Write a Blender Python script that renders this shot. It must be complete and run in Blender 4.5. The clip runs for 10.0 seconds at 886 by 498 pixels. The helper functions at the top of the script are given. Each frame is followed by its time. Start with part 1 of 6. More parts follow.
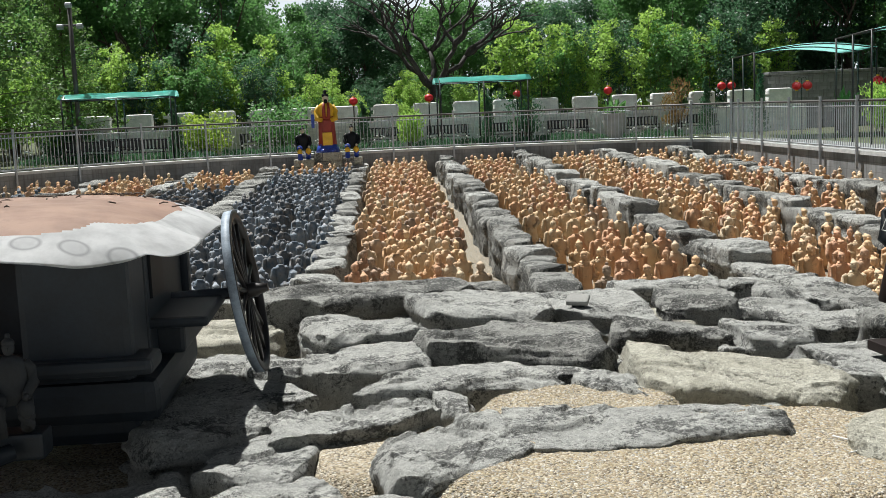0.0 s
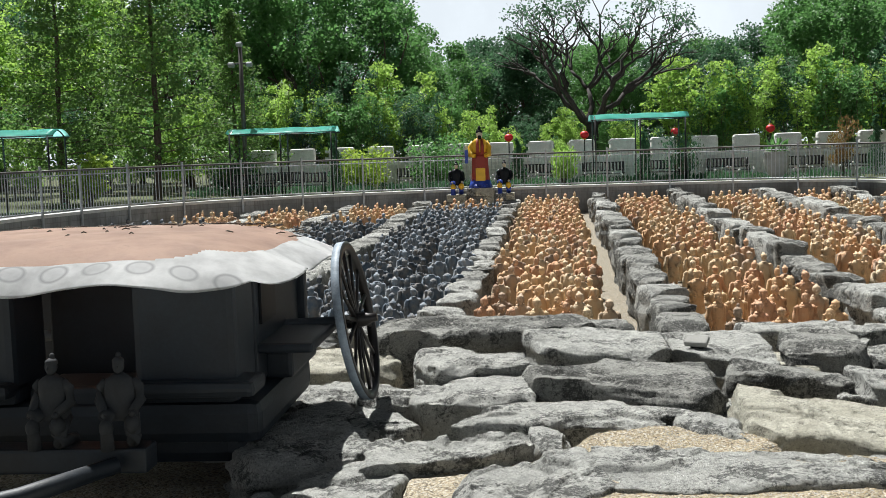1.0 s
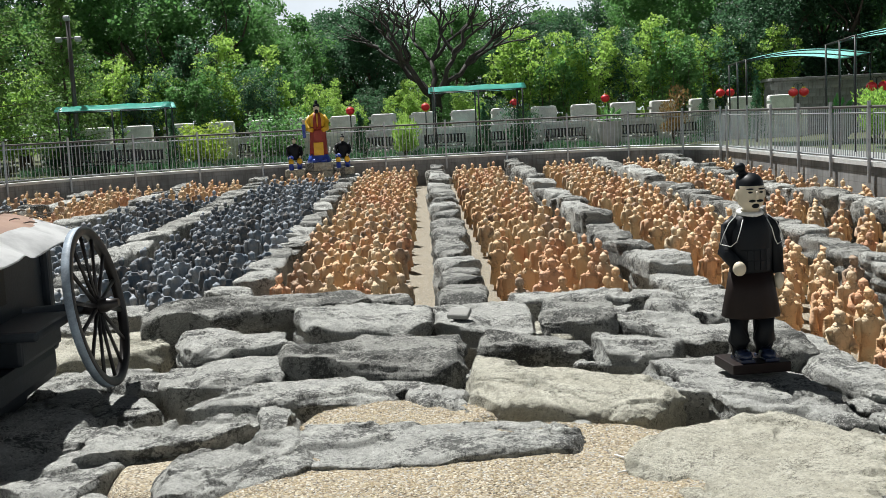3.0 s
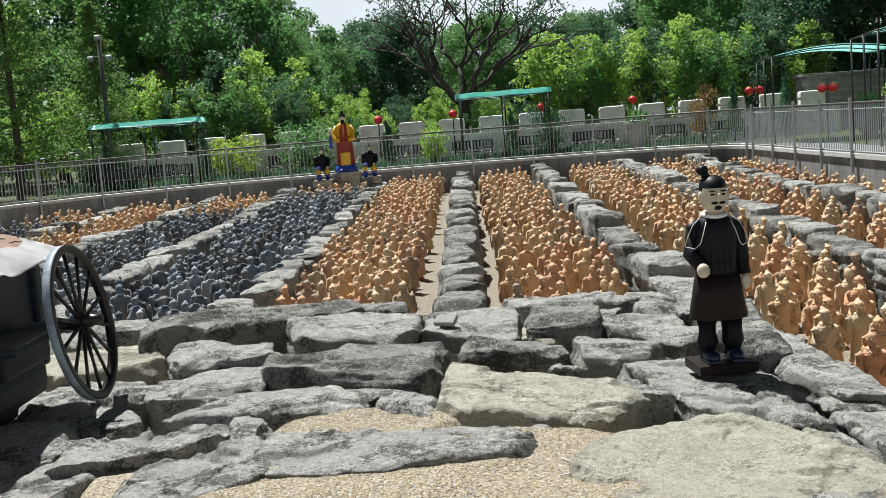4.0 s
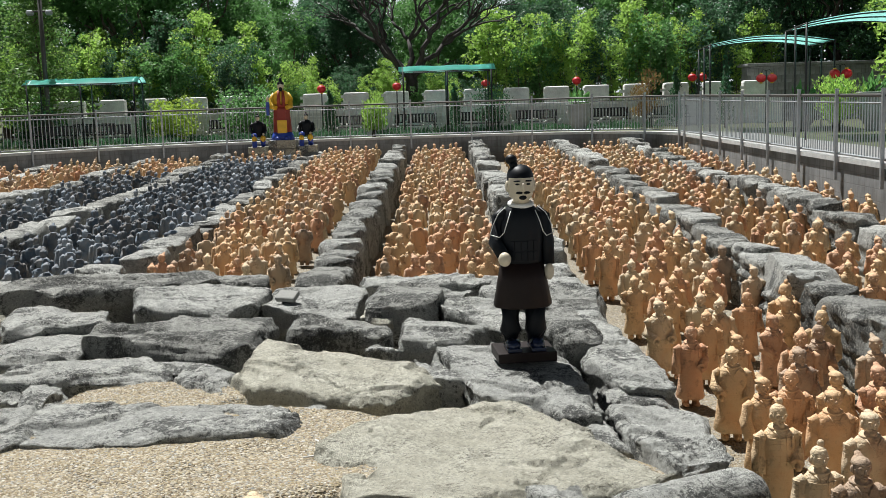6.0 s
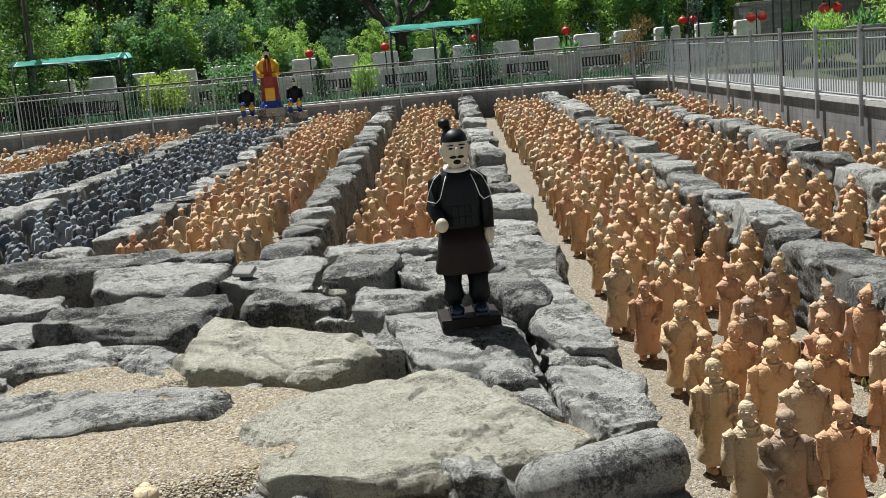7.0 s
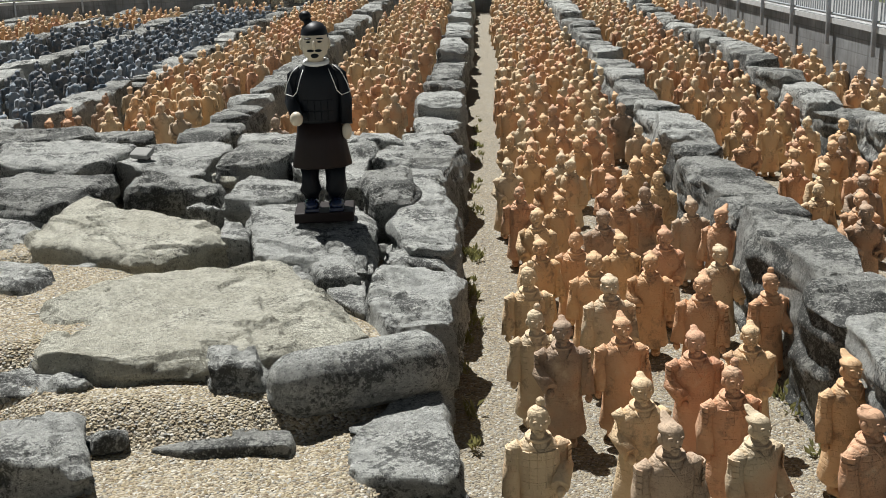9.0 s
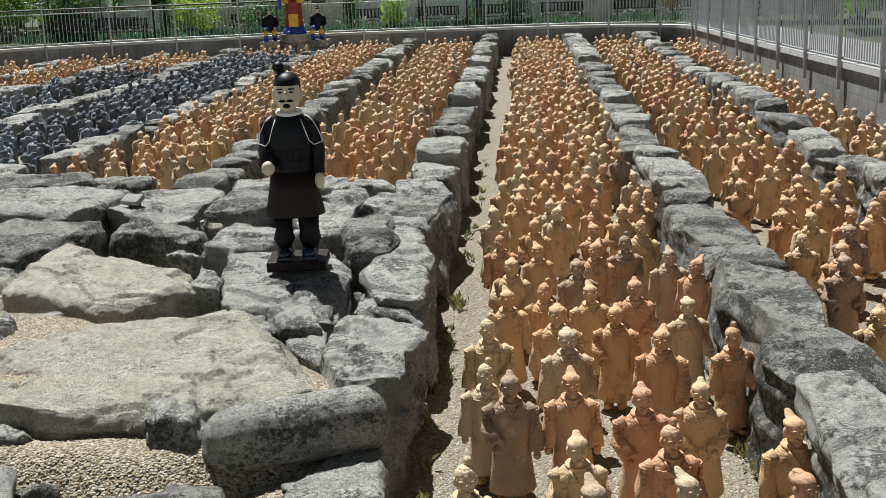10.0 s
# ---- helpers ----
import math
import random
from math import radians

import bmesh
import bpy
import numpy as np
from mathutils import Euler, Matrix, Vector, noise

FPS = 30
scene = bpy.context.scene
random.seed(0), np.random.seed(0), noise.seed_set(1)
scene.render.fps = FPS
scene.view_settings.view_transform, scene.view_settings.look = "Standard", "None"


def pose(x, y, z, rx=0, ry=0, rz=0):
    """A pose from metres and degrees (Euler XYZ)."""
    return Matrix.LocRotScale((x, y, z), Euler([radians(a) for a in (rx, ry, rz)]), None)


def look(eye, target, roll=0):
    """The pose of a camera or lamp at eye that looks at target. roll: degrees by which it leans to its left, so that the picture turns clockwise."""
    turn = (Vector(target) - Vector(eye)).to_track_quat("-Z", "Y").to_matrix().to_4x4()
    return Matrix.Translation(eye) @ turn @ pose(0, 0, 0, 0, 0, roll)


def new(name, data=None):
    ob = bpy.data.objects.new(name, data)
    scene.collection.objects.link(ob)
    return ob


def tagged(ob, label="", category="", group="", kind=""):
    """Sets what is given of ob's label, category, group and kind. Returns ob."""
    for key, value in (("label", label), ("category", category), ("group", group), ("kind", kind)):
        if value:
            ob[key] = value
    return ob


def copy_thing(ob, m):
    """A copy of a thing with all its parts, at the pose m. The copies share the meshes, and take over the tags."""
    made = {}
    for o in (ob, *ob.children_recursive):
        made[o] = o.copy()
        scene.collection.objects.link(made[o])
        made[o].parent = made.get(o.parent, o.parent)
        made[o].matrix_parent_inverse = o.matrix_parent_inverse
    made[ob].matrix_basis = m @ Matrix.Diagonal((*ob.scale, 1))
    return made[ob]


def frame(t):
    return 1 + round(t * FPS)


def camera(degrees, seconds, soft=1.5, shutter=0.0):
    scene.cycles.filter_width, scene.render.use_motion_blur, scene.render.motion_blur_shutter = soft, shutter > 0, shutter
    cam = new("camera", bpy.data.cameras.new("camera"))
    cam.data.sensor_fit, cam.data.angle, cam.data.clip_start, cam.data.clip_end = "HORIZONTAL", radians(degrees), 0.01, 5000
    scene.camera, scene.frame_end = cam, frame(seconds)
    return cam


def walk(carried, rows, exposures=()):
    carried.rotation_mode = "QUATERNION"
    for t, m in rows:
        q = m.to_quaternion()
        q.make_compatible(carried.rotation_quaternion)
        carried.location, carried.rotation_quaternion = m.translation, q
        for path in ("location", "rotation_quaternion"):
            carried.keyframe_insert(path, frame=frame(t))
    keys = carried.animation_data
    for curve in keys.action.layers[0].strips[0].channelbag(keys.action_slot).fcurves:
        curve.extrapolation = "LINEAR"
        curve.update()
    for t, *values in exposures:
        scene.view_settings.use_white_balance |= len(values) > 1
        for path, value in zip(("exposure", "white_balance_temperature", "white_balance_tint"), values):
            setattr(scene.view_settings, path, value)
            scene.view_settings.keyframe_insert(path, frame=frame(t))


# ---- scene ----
cam = camera(44.3, 10.0, soft=0.75)
PATH = [
    (0, (-2.651, 0.642, 2.463), (-2.506, 2.62, 2.207), -2.4),
    (0.5, (-2.493, 0.617, 2.446), (-2.594, 2.604, 2.249), -2.6),
    (1, (-2.239, 0.575, 2.442), (-2.391, 2.561, 2.263), -1.9),
    (1.5, (-2.027, 0.578, 2.442), (-1.962, 2.57, 2.266), -0.7),
    (2, (-1.852, 0.581, 2.456), (-1.766, 2.566, 2.229), -0.9),
    (3.5, (-0.993, 0.508, 2.458), (-0.942, 2.493, 2.218), -4.2),
    (4, (-0.744, 0.427, 2.459), (-0.746, 2.415, 2.235), -4.5),
    (4.5, (-0.449, 0.379, 2.442), (-0.451, 2.364, 2.195), -4.0),
    (5, (-0.195, 0.422, 2.465), (-0.058, 2.395, 2.172), -4.1),
    (6.5, (0.643, 0.365, 2.473), (0.662, 2.346, 2.199), -1.1),
    (7, (0.891, 0.45, 2.5), (0.915, 2.418, 2.145), -5.1),
    (7.5, (1.224, 0.384, 2.462), (1.224, 2.351, 2.096), -3.4),
    (8, (1.554, 0.416, 2.452), (1.617, 2.355, 1.965), -2.5),
    (8.5, (1.776, 0.477, 2.459), (1.894, 2.396, 1.908), -3.3),
    (9, (2.071, 0.387, 2.462), (2.038, 2.313, 1.922), -1.9),
    (9.5, (2.311, 0.401, 2.479), (2.247, 2.332, 1.962), -2.5),
    (10, (2.525, 0.445, 2.506), (2.425, 2.387, 2.039), -2.1),
]
walk(cam, [(t, look(eye, target, roll)) for t, eye, target, roll in PATH], ((0.0, 0.64), (1.5, 0.76), (3.5, 0.68), (5.0, 0.63), (7.0, 0.58), (8.0, 0.53), (10.0, 0.52)))

# ---- world, sun, exposure ----
world = bpy.data.worlds.new("sky")
scene.world = world
world.use_nodes = True
wn = world.node_tree
sky = wn.nodes.new("ShaderNodeTexSky")
sky.sky_type = "NISHITA"
sky.sun_disc = False
sky.sun_elevation, sky.sun_rotation = radians(60.9), radians(334.2)
sky.dust_density, sky.ozone_density = 0.6, 1.0
wn.nodes["Background"].inputs["Strength"].default_value = 0.0043
cloud = wn.nodes.new("ShaderNodeTexNoise")
cloud.inputs["Scale"].default_value, cloud.inputs["Detail"].default_value, cloud.inputs["Roughness"].default_value = 2.6, 9, 0.62
veil = wn.nodes.new("ShaderNodeValToRGB")
veil.color_ramp.elements[0].position, veil.color_ramp.elements[1].position = 0.46, 0.62
veil.color_ramp.elements[1].color = (0.12, 0.12, 0.12, 1)
heading = wn.nodes.new("ShaderNodeTexCoord")
split = wn.nodes.new("ShaderNodeSeparateXYZ")
haze = wn.nodes.new("ShaderNodeMapRange")
haze.inputs["From Min"].default_value, haze.inputs["From Max"].default_value = 0.16, 0.3
haze.inputs["To Min"].default_value, haze.inputs["To Max"].default_value = 0.75, 0.0
both = wn.nodes.new("ShaderNodeMath")
both.use_clamp = True
clouds = wn.nodes.new("ShaderNodeMix")
clouds.data_type = "RGBA"
clouds.inputs[7].default_value = (150.0, 164.0, 177.0, 1)
wn.links.new(heading.outputs["Generated"], cloud.inputs["Vector"])
wn.links.new(heading.outputs["Generated"], split.inputs[0])
wn.links.new(split.outputs[2], haze.inputs["Value"])
wn.links.new(cloud.outputs["Fac"], veil.inputs[0])
wn.links.new(veil.outputs[0], both.inputs[0])
wn.links.new(haze.outputs[0], both.inputs[1])
wn.links.new(both.outputs[0], clouds.inputs[0])
wn.links.new(sky.outputs[0], clouds.inputs[6])
wn.links.new(clouds.outputs[2], wn.nodes["Background"].inputs[0])
sun = new("sun", bpy.data.lights.new("sun", "SUN"))
sun.data.energy, sun.data.angle, sun.data.color = 5.0, radians(0.55), (1.0, 0.995, 0.97)
sun.matrix_world = look((-3.1, 6.4, 12.8), (0, 0, 0))
scene.view_settings.exposure = 0.7


# ---- materials ----
class Nodes:
    """A small builder for node materials."""

    def __init__(self, name):
        self.mat = bpy.data.materials.new(name)
        self.mat.use_nodes = True
        self.t = self.mat.node_tree
        self.p = self.t.nodes["Principled BSDF"]
        self.co = self.t.nodes.new("ShaderNodeTexCoord").outputs["Object"]

    def n(self, kind, **settings):
        node = self.t.nodes.new("ShaderNode" + kind)
        for key, value in settings.items():
            node.inputs[key.replace("_", " ")].default_value = value
        return node

    def link(self, a, b):
        self.t.links.new(a, b)

    def noise(self, scale, detail=6, rough=0.6, vec=None, dist=0.0):
        node = self.n("TexNoise", Scale=scale, Detail=detail, Roughness=rough, Distortion=dist)
        self.link(vec or self.co, node.inputs["Vector"])
        return node.outputs["Fac"]

    def ramp(self, fac, *stops):
        node = self.n("ValToRGB")
        els = node.color_ramp.elements
        while len(els) < len(stops):
            els.new(0.5)
        for e, (pos, col) in zip(els, stops):
            e.position, e.color = pos, (*col, 1)
        self.link(fac, node.inputs[0])
        return node.outputs[0]

    def mix(self, fac, a, b, kind="MIX"):
        node = self.t.nodes.new("ShaderNodeMix")
        node.data_type, node.blend_type = "RGBA", kind
        for sock, v in ((node.inputs[0], fac), (node.inputs[6], a), (node.inputs[7], b)):
            if isinstance(v, (int, float)):
                sock.default_value = v
            elif isinstance(v, tuple):
                sock.default_value = (*v, 1)
            else:
                self.link(v, sock)
        return node.outputs[2]

    def math(self, op, a, b=0.0):
        node = self.t.nodes.new("ShaderNodeMath")
        node.operation = op
        for sock, v in zip(node.inputs, (a, b)):
            if isinstance(v, (int, float)):
                sock.default_value = v
            else:
                self.link(v, sock)
        return node.outputs[0]

    def bump(self, height, strength=0.5, distance=0.01):
        node = self.n("Bump", Strength=strength, Distance=distance)
        self.link(height, node.inputs["Height"])
        if self.p.inputs["Normal"].is_linked:
            self.link(self.p.inputs["Normal"].links[0].from_socket, node.inputs["Normal"])
        self.link(node.outputs[0], self.p.inputs["Normal"])

    def done(self, color=None, rough=0.8, metal=0.0):
        if isinstance(color, tuple):
            self.p.inputs["Base Color"].default_value = (*color, 1)
        elif color is not None:
            self.link(color, self.p.inputs["Base Color"])
        if isinstance(rough, float):
            self.p.inputs["Roughness"].default_value = rough
        else:
            self.link(rough, self.p.inputs["Roughness"])
        self.p.inputs["Metallic"].default_value = metal
        return self.mat


def stone_material(name, dark, mid, light, lichen):
    """Weathered limestone: pale ground, dark lichen in sharp-edged patches and grains, layered relief."""
    m = Nodes(name)
    rnd = m.n("ObjectInfo").outputs["Random"]
    grain = m.noise(70, 5, 0.7)
    blotch = m.noise(11, 9, 0.72)
    col = m.ramp(m.noise(2.4, 5, 0.6), (0.36, mid), (0.62, light))
    col = m.mix(m.ramp(blotch, (0.42, (0.75, 0.75, 0.75)), (0.52, (0, 0, 0))), col, tuple(0.5 * (a + b) for a, b in zip(dark, mid)))
    col = m.mix(m.math("MULTIPLY", rnd, 0.35), col, mid)
    spread = m.math("ADD", m.math("MULTIPLY", m.noise(1.9, 4, 0.6), 0.55), m.math("MULTIPLY", m.noise(27, 8, 0.78), 0.45))
    col = m.mix(m.ramp(spread, (lichen, (0, 0, 0)), (lichen + 0.025, (0.85, 0.85, 0.85))), col, tuple(c * 0.4 for c in dark))
    col = m.mix(m.ramp(grain, (0.36, (0.75, 0.75, 0.75)), (0.43, (0, 0, 0))), col, tuple(c * 0.5 for c in dark))
    col = m.mix(m.ramp(m.noise(95, 3, 0.7), (0.58, (0, 0, 0)), (0.65, (0.6, 0.6, 0.6))), col, (0.78, 0.78, 0.72))
    speck = m.noise(48, 7, 0.8)
    zone = m.ramp(m.noise(3.3, 5, 0.65), (0.42, (0.15, 0.15, 0.15)), (0.58, (1, 1, 1)))
    col = m.mix(m.math("MULTIPLY", zone, m.ramp(speck, (0.4, (0.85, 0.85, 0.85)), (0.5, (0, 0, 0)))), col, tuple(c * 0.7 for c in dark))
    col = m.mix(m.ramp(speck, (0.55, (0, 0, 0)), (0.63, (0.55, 0.55, 0.55))), col, tuple(min(0.85, c * 1.25) for c in light))
    along = m.n("Mapping")
    along.inputs["Scale"].default_value = (1.0, 4.5, 5.0)
    along.inputs["Rotation"].default_value = (0.2, 0.0, 0.35)
    m.link(m.co, along.inputs["Vector"])
    fissure = m.math("ABSOLUTE", m.math("SUBTRACT", m.noise(1.5, 4, 0.55, along.outputs[0]), 0.5))
    col = m.mix(m.math("MULTIPLY", zone, m.ramp(fissure, (0.0, (0.9, 0.9, 0.9)), (0.007, (0, 0, 0)))), col, tuple(c * 0.35 for c in dark))
    m.bump(m.ramp(fissure, (0.0, (0, 0, 0)), (0.014, (1, 1, 1))), 0.8, 0.015)
    layers = m.n("Mapping")
    layers.inputs["Scale"].default_value = (1.2, 1.2, 11)
    m.link(m.co, layers.inputs["Vector"])
    m.bump(m.noise(4, 8, 0.7, layers.outputs[0]), 1.0, 0.05)
    m.bump(blotch, 1.0, 0.05)
    m.bump(speck, 1.0, 0.03)
    m.bump(grain, 0.8, 0.01)
    return m.done(col, 0.93)


STONE = stone_material("weathered_limestone", (0.15, 0.155, 0.145), (0.5, 0.505, 0.475), (0.72, 0.725, 0.67), 0.535)
STONE_TAN = stone_material("tan_limestone", (0.28, 0.265, 0.205), (0.6, 0.575, 0.465), (0.75, 0.73, 0.615), 0.59)
STONE_DARK = stone_material("lichened_limestone", (0.1, 0.105, 0.098), (0.34, 0.34, 0.315), (0.56, 0.56, 0.515), 0.5)


def gravel_material(name, scale, dull, pale):
    m = Nodes(name)
    v = m.n("TexVoronoi", Scale=scale)
    wobble = m.n("TexNoise", Scale=scale * 0.6, Detail=3)
    m.link(m.co, wobble.inputs["Vector"])
    shift = m.n("VectorMath")
    shift.operation = "MULTIPLY_ADD"
    shift.inputs[1].default_value = (0.016, 0.016, 0.016)
    m.link(wobble.outputs["Color"], shift.inputs[0])
    m.link(m.co, shift.inputs[2])
    m.link(shift.outputs[0], v.inputs["Vector"])
    sep = m.n("SeparateColor")
    m.link(v.outputs["Color"], sep.inputs[0])
    col = m.ramp(sep.outputs[0], (0.0, (0.06, 0.05, 0.038)), (0.2, (0.19, 0.15, 0.1)), (0.45, (0.27, 0.22, 0.14)), (0.7, (0.35, 0.3, 0.205)), (0.85, (0.22, 0.22, 0.2)), (1.0, (0.56, 0.53, 0.46)))
    col = m.mix(m.math("MULTIPLY", m.noise(1.3, 4), dull), col, (0.2, 0.19, 0.16))
    col = m.mix(pale, col, m.ramp(sep.outputs[1], (0.0, (0.03, 0.022, 0.015)), (0.22, (0.2, 0.155, 0.1)), (0.4, (0.5, 0.41, 0.27)), (0.7, (0.62, 0.53, 0.37)), (1.0, (0.8, 0.76, 0.66))))
    m.bump(m.math("SUBTRACT", 1.0, v.outputs["Distance"]), 1.0, 0.014)
    m.bump(m.noise(9, 6), 0.5, 0.03)
    return m.done(col, 0.85)


GRAVEL = gravel_material("tan_gravel", 74, 0.25, 0.45)
PIT_GRAVEL = gravel_material("pit_gravel", 75, 0.5, 0.08)


def pebble_material():
    m = Nodes("loose_pebbles")
    rnd = m.n("NewGeometry").outputs["Random Per Island"]
    col = m.ramp(rnd, (0.0, (0.24, 0.18, 0.12)), (0.2, (0.38, 0.3, 0.18)), (0.45, (0.4, 0.33, 0.2)), (0.7, (0.46, 0.4, 0.28)), (0.85, (0.31, 0.31, 0.29)), (1.0, (0.62, 0.59, 0.52)))
    return m.done(col, 0.7)


PEBBLE = pebble_material()


def clay_material(name, stops, soot, soot_amount, warm, pale):
    """Fired clay: each figure takes its own tone, with stains and soot on it."""
    m = Nodes(name)
    tone = m.n("Attribute")
    tone.attribute_name = "tone"
    rnd = m.math("FRACT", m.math("ADD", tone.outputs["Fac"], m.n("ObjectInfo").outputs["Random"]))
    col = m.ramp(rnd, *stops)
    col = m.mix(m.ramp(m.noise(9, 6), (0.4, (0, 0, 0)), (0.7, (0.65, 0.65, 0.65))), col, m.mix(0.5, col, (0.66, 0.5, 0.33)))
    place = m.n("NewGeometry").outputs["Position"]
    col = m.mix(m.ramp(m.noise(3.1, 4, 0.6, place), (0.5, (0, 0, 0)), (0.66, (0.38, 0.38, 0.38))), col, warm)
    col = m.mix(m.ramp(m.noise(6, 8, 0.7, place), (0.58, (0, 0, 0)), (0.7, (0.5, 0.5, 0.5))), col, pale)
    col = m.mix(m.ramp(m.noise(8, 9, 0.75, place), (0.55, (0, 0, 0)), (0.66, (soot_amount,) * 3)), col, soot)
    m.bump(m.noise(60, 6, 0.7), 0.6, 0.008)
    m.bump(m.noise(14, 4), 0.5, 0.02)
    sep, flat = m.n("SeparateXYZ"), m.n("CombineXYZ")
    m.link(m.co, sep.inputs[0])
    m.link(sep.outputs[0], flat.inputs[0])
    m.link(sep.outputs[2], flat.inputs[1])
    plates = m.n("TexBrick", Scale=1.0)
    for key, value in (("Mortar Size", 0.004), ("Brick Width", 0.032), ("Row Height", 0.026), ("Mortar Smooth", 0.6)):
        plates.inputs[key].default_value = value
    m.link(flat.outputs[0], plates.inputs["Vector"])
    worn = m.math("MULTIPLY", m.math("SUBTRACT", 1.0, plates.outputs["Fac"]), m.ramp(m.noise(7, 4), (0.42, (0, 0, 0)), (0.58, (1, 1, 1))))
    m.bump(worn, 0.55, 0.006)
    return m.done(col, 0.8)


TERRACOTTA = clay_material("terracotta", ((0.0, (0.58, 0.32, 0.2)), (0.16, (0.62, 0.36, 0.21)), (0.34, (0.68, 0.43, 0.23)), (0.54, (0.68, 0.47, 0.26)), (0.74, (0.7, 0.54, 0.34)), (0.88, (0.6, 0.5, 0.35)), (0.95, (0.44, 0.31, 0.22)), (1.0, (0.3, 0.22, 0.16))), (0.14, 0.1, 0.075), 0.65, (0.66, 0.31, 0.14), (0.69, 0.57, 0.4))
# the palest charcoal tones are raised to paint in highlights and sky reflection
SOOT_CLAY = clay_material("charcoal_clay", ((0.0, (0.05, 0.072, 0.095)), (0.5, (0.1, 0.138, 0.178)), (0.8, (0.19, 0.245, 0.3)), (1.0, (0.34, 0.4, 0.46))), (0.04, 0.048, 0.058), 0.6, (0.08, 0.11, 0.14), (0.27, 0.32, 0.37))


def plain(name, color, rough=0.6, metal=0.0, vary=0.25, scale=6.0, bump=0.15):
    m = Nodes(name)
    dark = tuple(c * (1 - vary) for c in color)
    light = tuple(min(1, c * (1 + vary * 0.5)) for c in color)
    col = m.mix(0.35, m.ramp(m.noise(scale), (0.3, dark), (0.7, light)), m.ramp(m.noise(scale * 9), (0.3, dark), (0.7, light)))
    m.bump(m.noise(scale * 12), bump, 0.004)
    return m.done(col, rough, metal)


def block_material():
    m = Nodes("grey_block")
    col = m.ramp(m.noise(1.2, 6), (0.3, (0.15, 0.155, 0.155)), (0.55, (0.27, 0.275, 0.275)), (0.75, (0.4, 0.405, 0.4)))
    run = m.n("Mapping")
    run.inputs["Scale"].default_value = (5, 5, 0.5)
    m.link(m.co, run.inputs["Vector"])
    col = m.mix(m.ramp(m.noise(2, 7, 0.6, run.outputs[0]), (0.5, (0, 0, 0)), (0.7, (0.7, 0.7, 0.7))), col, (0.1, 0.095, 0.09))
    sep, flat = m.n("SeparateXYZ"), m.n("CombineXYZ")
    m.link(m.co, sep.inputs[0])
    m.link(m.math("ADD", sep.outputs[0], sep.outputs[1]), flat.inputs[0])
    m.link(sep.outputs[2], flat.inputs[1])
    courses = m.n("TexBrick", Scale=1.0)
    for key, value in (("Mortar Size", 0.008), ("Brick Width", 0.4), ("Row Height", 0.2)):
        courses.inputs[key].default_value = value
    m.link(flat.outputs[0], courses.inputs["Vector"])
    col = m.mix(m.math("MULTIPLY", courses.outputs["Fac"], 0.5), col, (0.14, 0.14, 0.135))
    m.bump(m.math("SUBTRACT", 1.0, courses.outputs["Fac"]), 0.6, 0.01)
    m.bump(m.noise(40), 0.3, 0.006)
    return m.done(col, 0.9)


BLOCK = block_material()
PAVING = plain("grey_concrete_walk", (0.24, 0.24, 0.235), 0.9)
URN = plain("grey_stone_urn", (0.3, 0.3, 0.28), 0.85)
CURB = plain("pale_curb", (0.62, 0.62, 0.6), 0.85)
PALE_BRICK = plain("pale_painted_brick", (0.86, 0.86, 0.82), 0.85, vary=0.35, scale=3)
GALV = plain("galvanised_steel", (0.42, 0.44, 0.46), 0.45, 0.5)
DARK_RAIL = plain("dark_steel", (0.09, 0.085, 0.08), 0.5, 0.3)
BLACK_METAL = plain("black_metal", (0.02, 0.02, 0.02), 0.45, 0.2)
RED = plain("red_lantern_paper", (0.7, 0.02, 0.03), 0.5)
GOLD = plain("yellow_robe_paint", (0.8, 0.48, 0.03), 0.45)
MAROON = plain("maroon_robe_paint", (0.3, 0.035, 0.02), 0.5)
BLUE = plain("blue_paint", (0.03, 0.07, 0.4), 0.4)
SKIN = plain("pale_painted_face", (0.62, 0.55, 0.42), 0.5, vary=0.12)
BLACK_PAINT = plain("black_paint", (0.004, 0.006, 0.009), 0.48, vary=0.4)
BROWN_PAINT = plain("dark_brown_paint", (0.014, 0.0075, 0.006), 0.5, vary=0.4)
WHITE_PAINT = plain("white_paint", (0.75, 0.75, 0.72), 0.5, vary=0.1)
NAVY = plain("navy_paint", (0.015, 0.025, 0.06), 0.25, vary=0.4)
BARK = plain("bark", (0.11, 0.085, 0.065), 0.9, vary=0.5, bump=0.8)
DARK_BARK = plain("dark_mossy_bark", (0.045, 0.04, 0.036), 0.9, vary=0.5, bump=0.8)
CHARIOT = plain("dark_bronze_patina", (0.011, 0.018, 0.026), 0.55, 0.1, 0.5, 4, 0.4)
for dull_paint in (BLACK_PAINT, BROWN_PAINT):
    dull_paint.node_tree.nodes["Principled BSDF"].inputs["Specular IOR Level"].default_value = 0.22
WHEEL = plain("worn_dark_wheel_paint", (0.022, 0.019, 0.018), 0.4, 0.2, 0.5)
WHEEL_GREY = plain("blue_grey_wheel_tread", (0.3, 0.37, 0.44), 0.6, 0.0, 0.55, 9)


def roof_material():
    m = Nodes("peach_and_white_painted_roof")
    col = m.ramp(m.noise(3, 6), (0.35, (0.4, 0.27, 0.21)), (0.6, (0.52, 0.36, 0.28)))
    col = m.mix(m.ramp(m.noise(6, 8, 0.7), (0.6, (0, 0, 0)), (0.75, (0.6, 0.6, 0.6))), col, (0.3, 0.22, 0.18))
    m.bump(m.noise(9), 0.3, 0.02)
    return m.done(col, 0.75)


ROOF = roof_material()


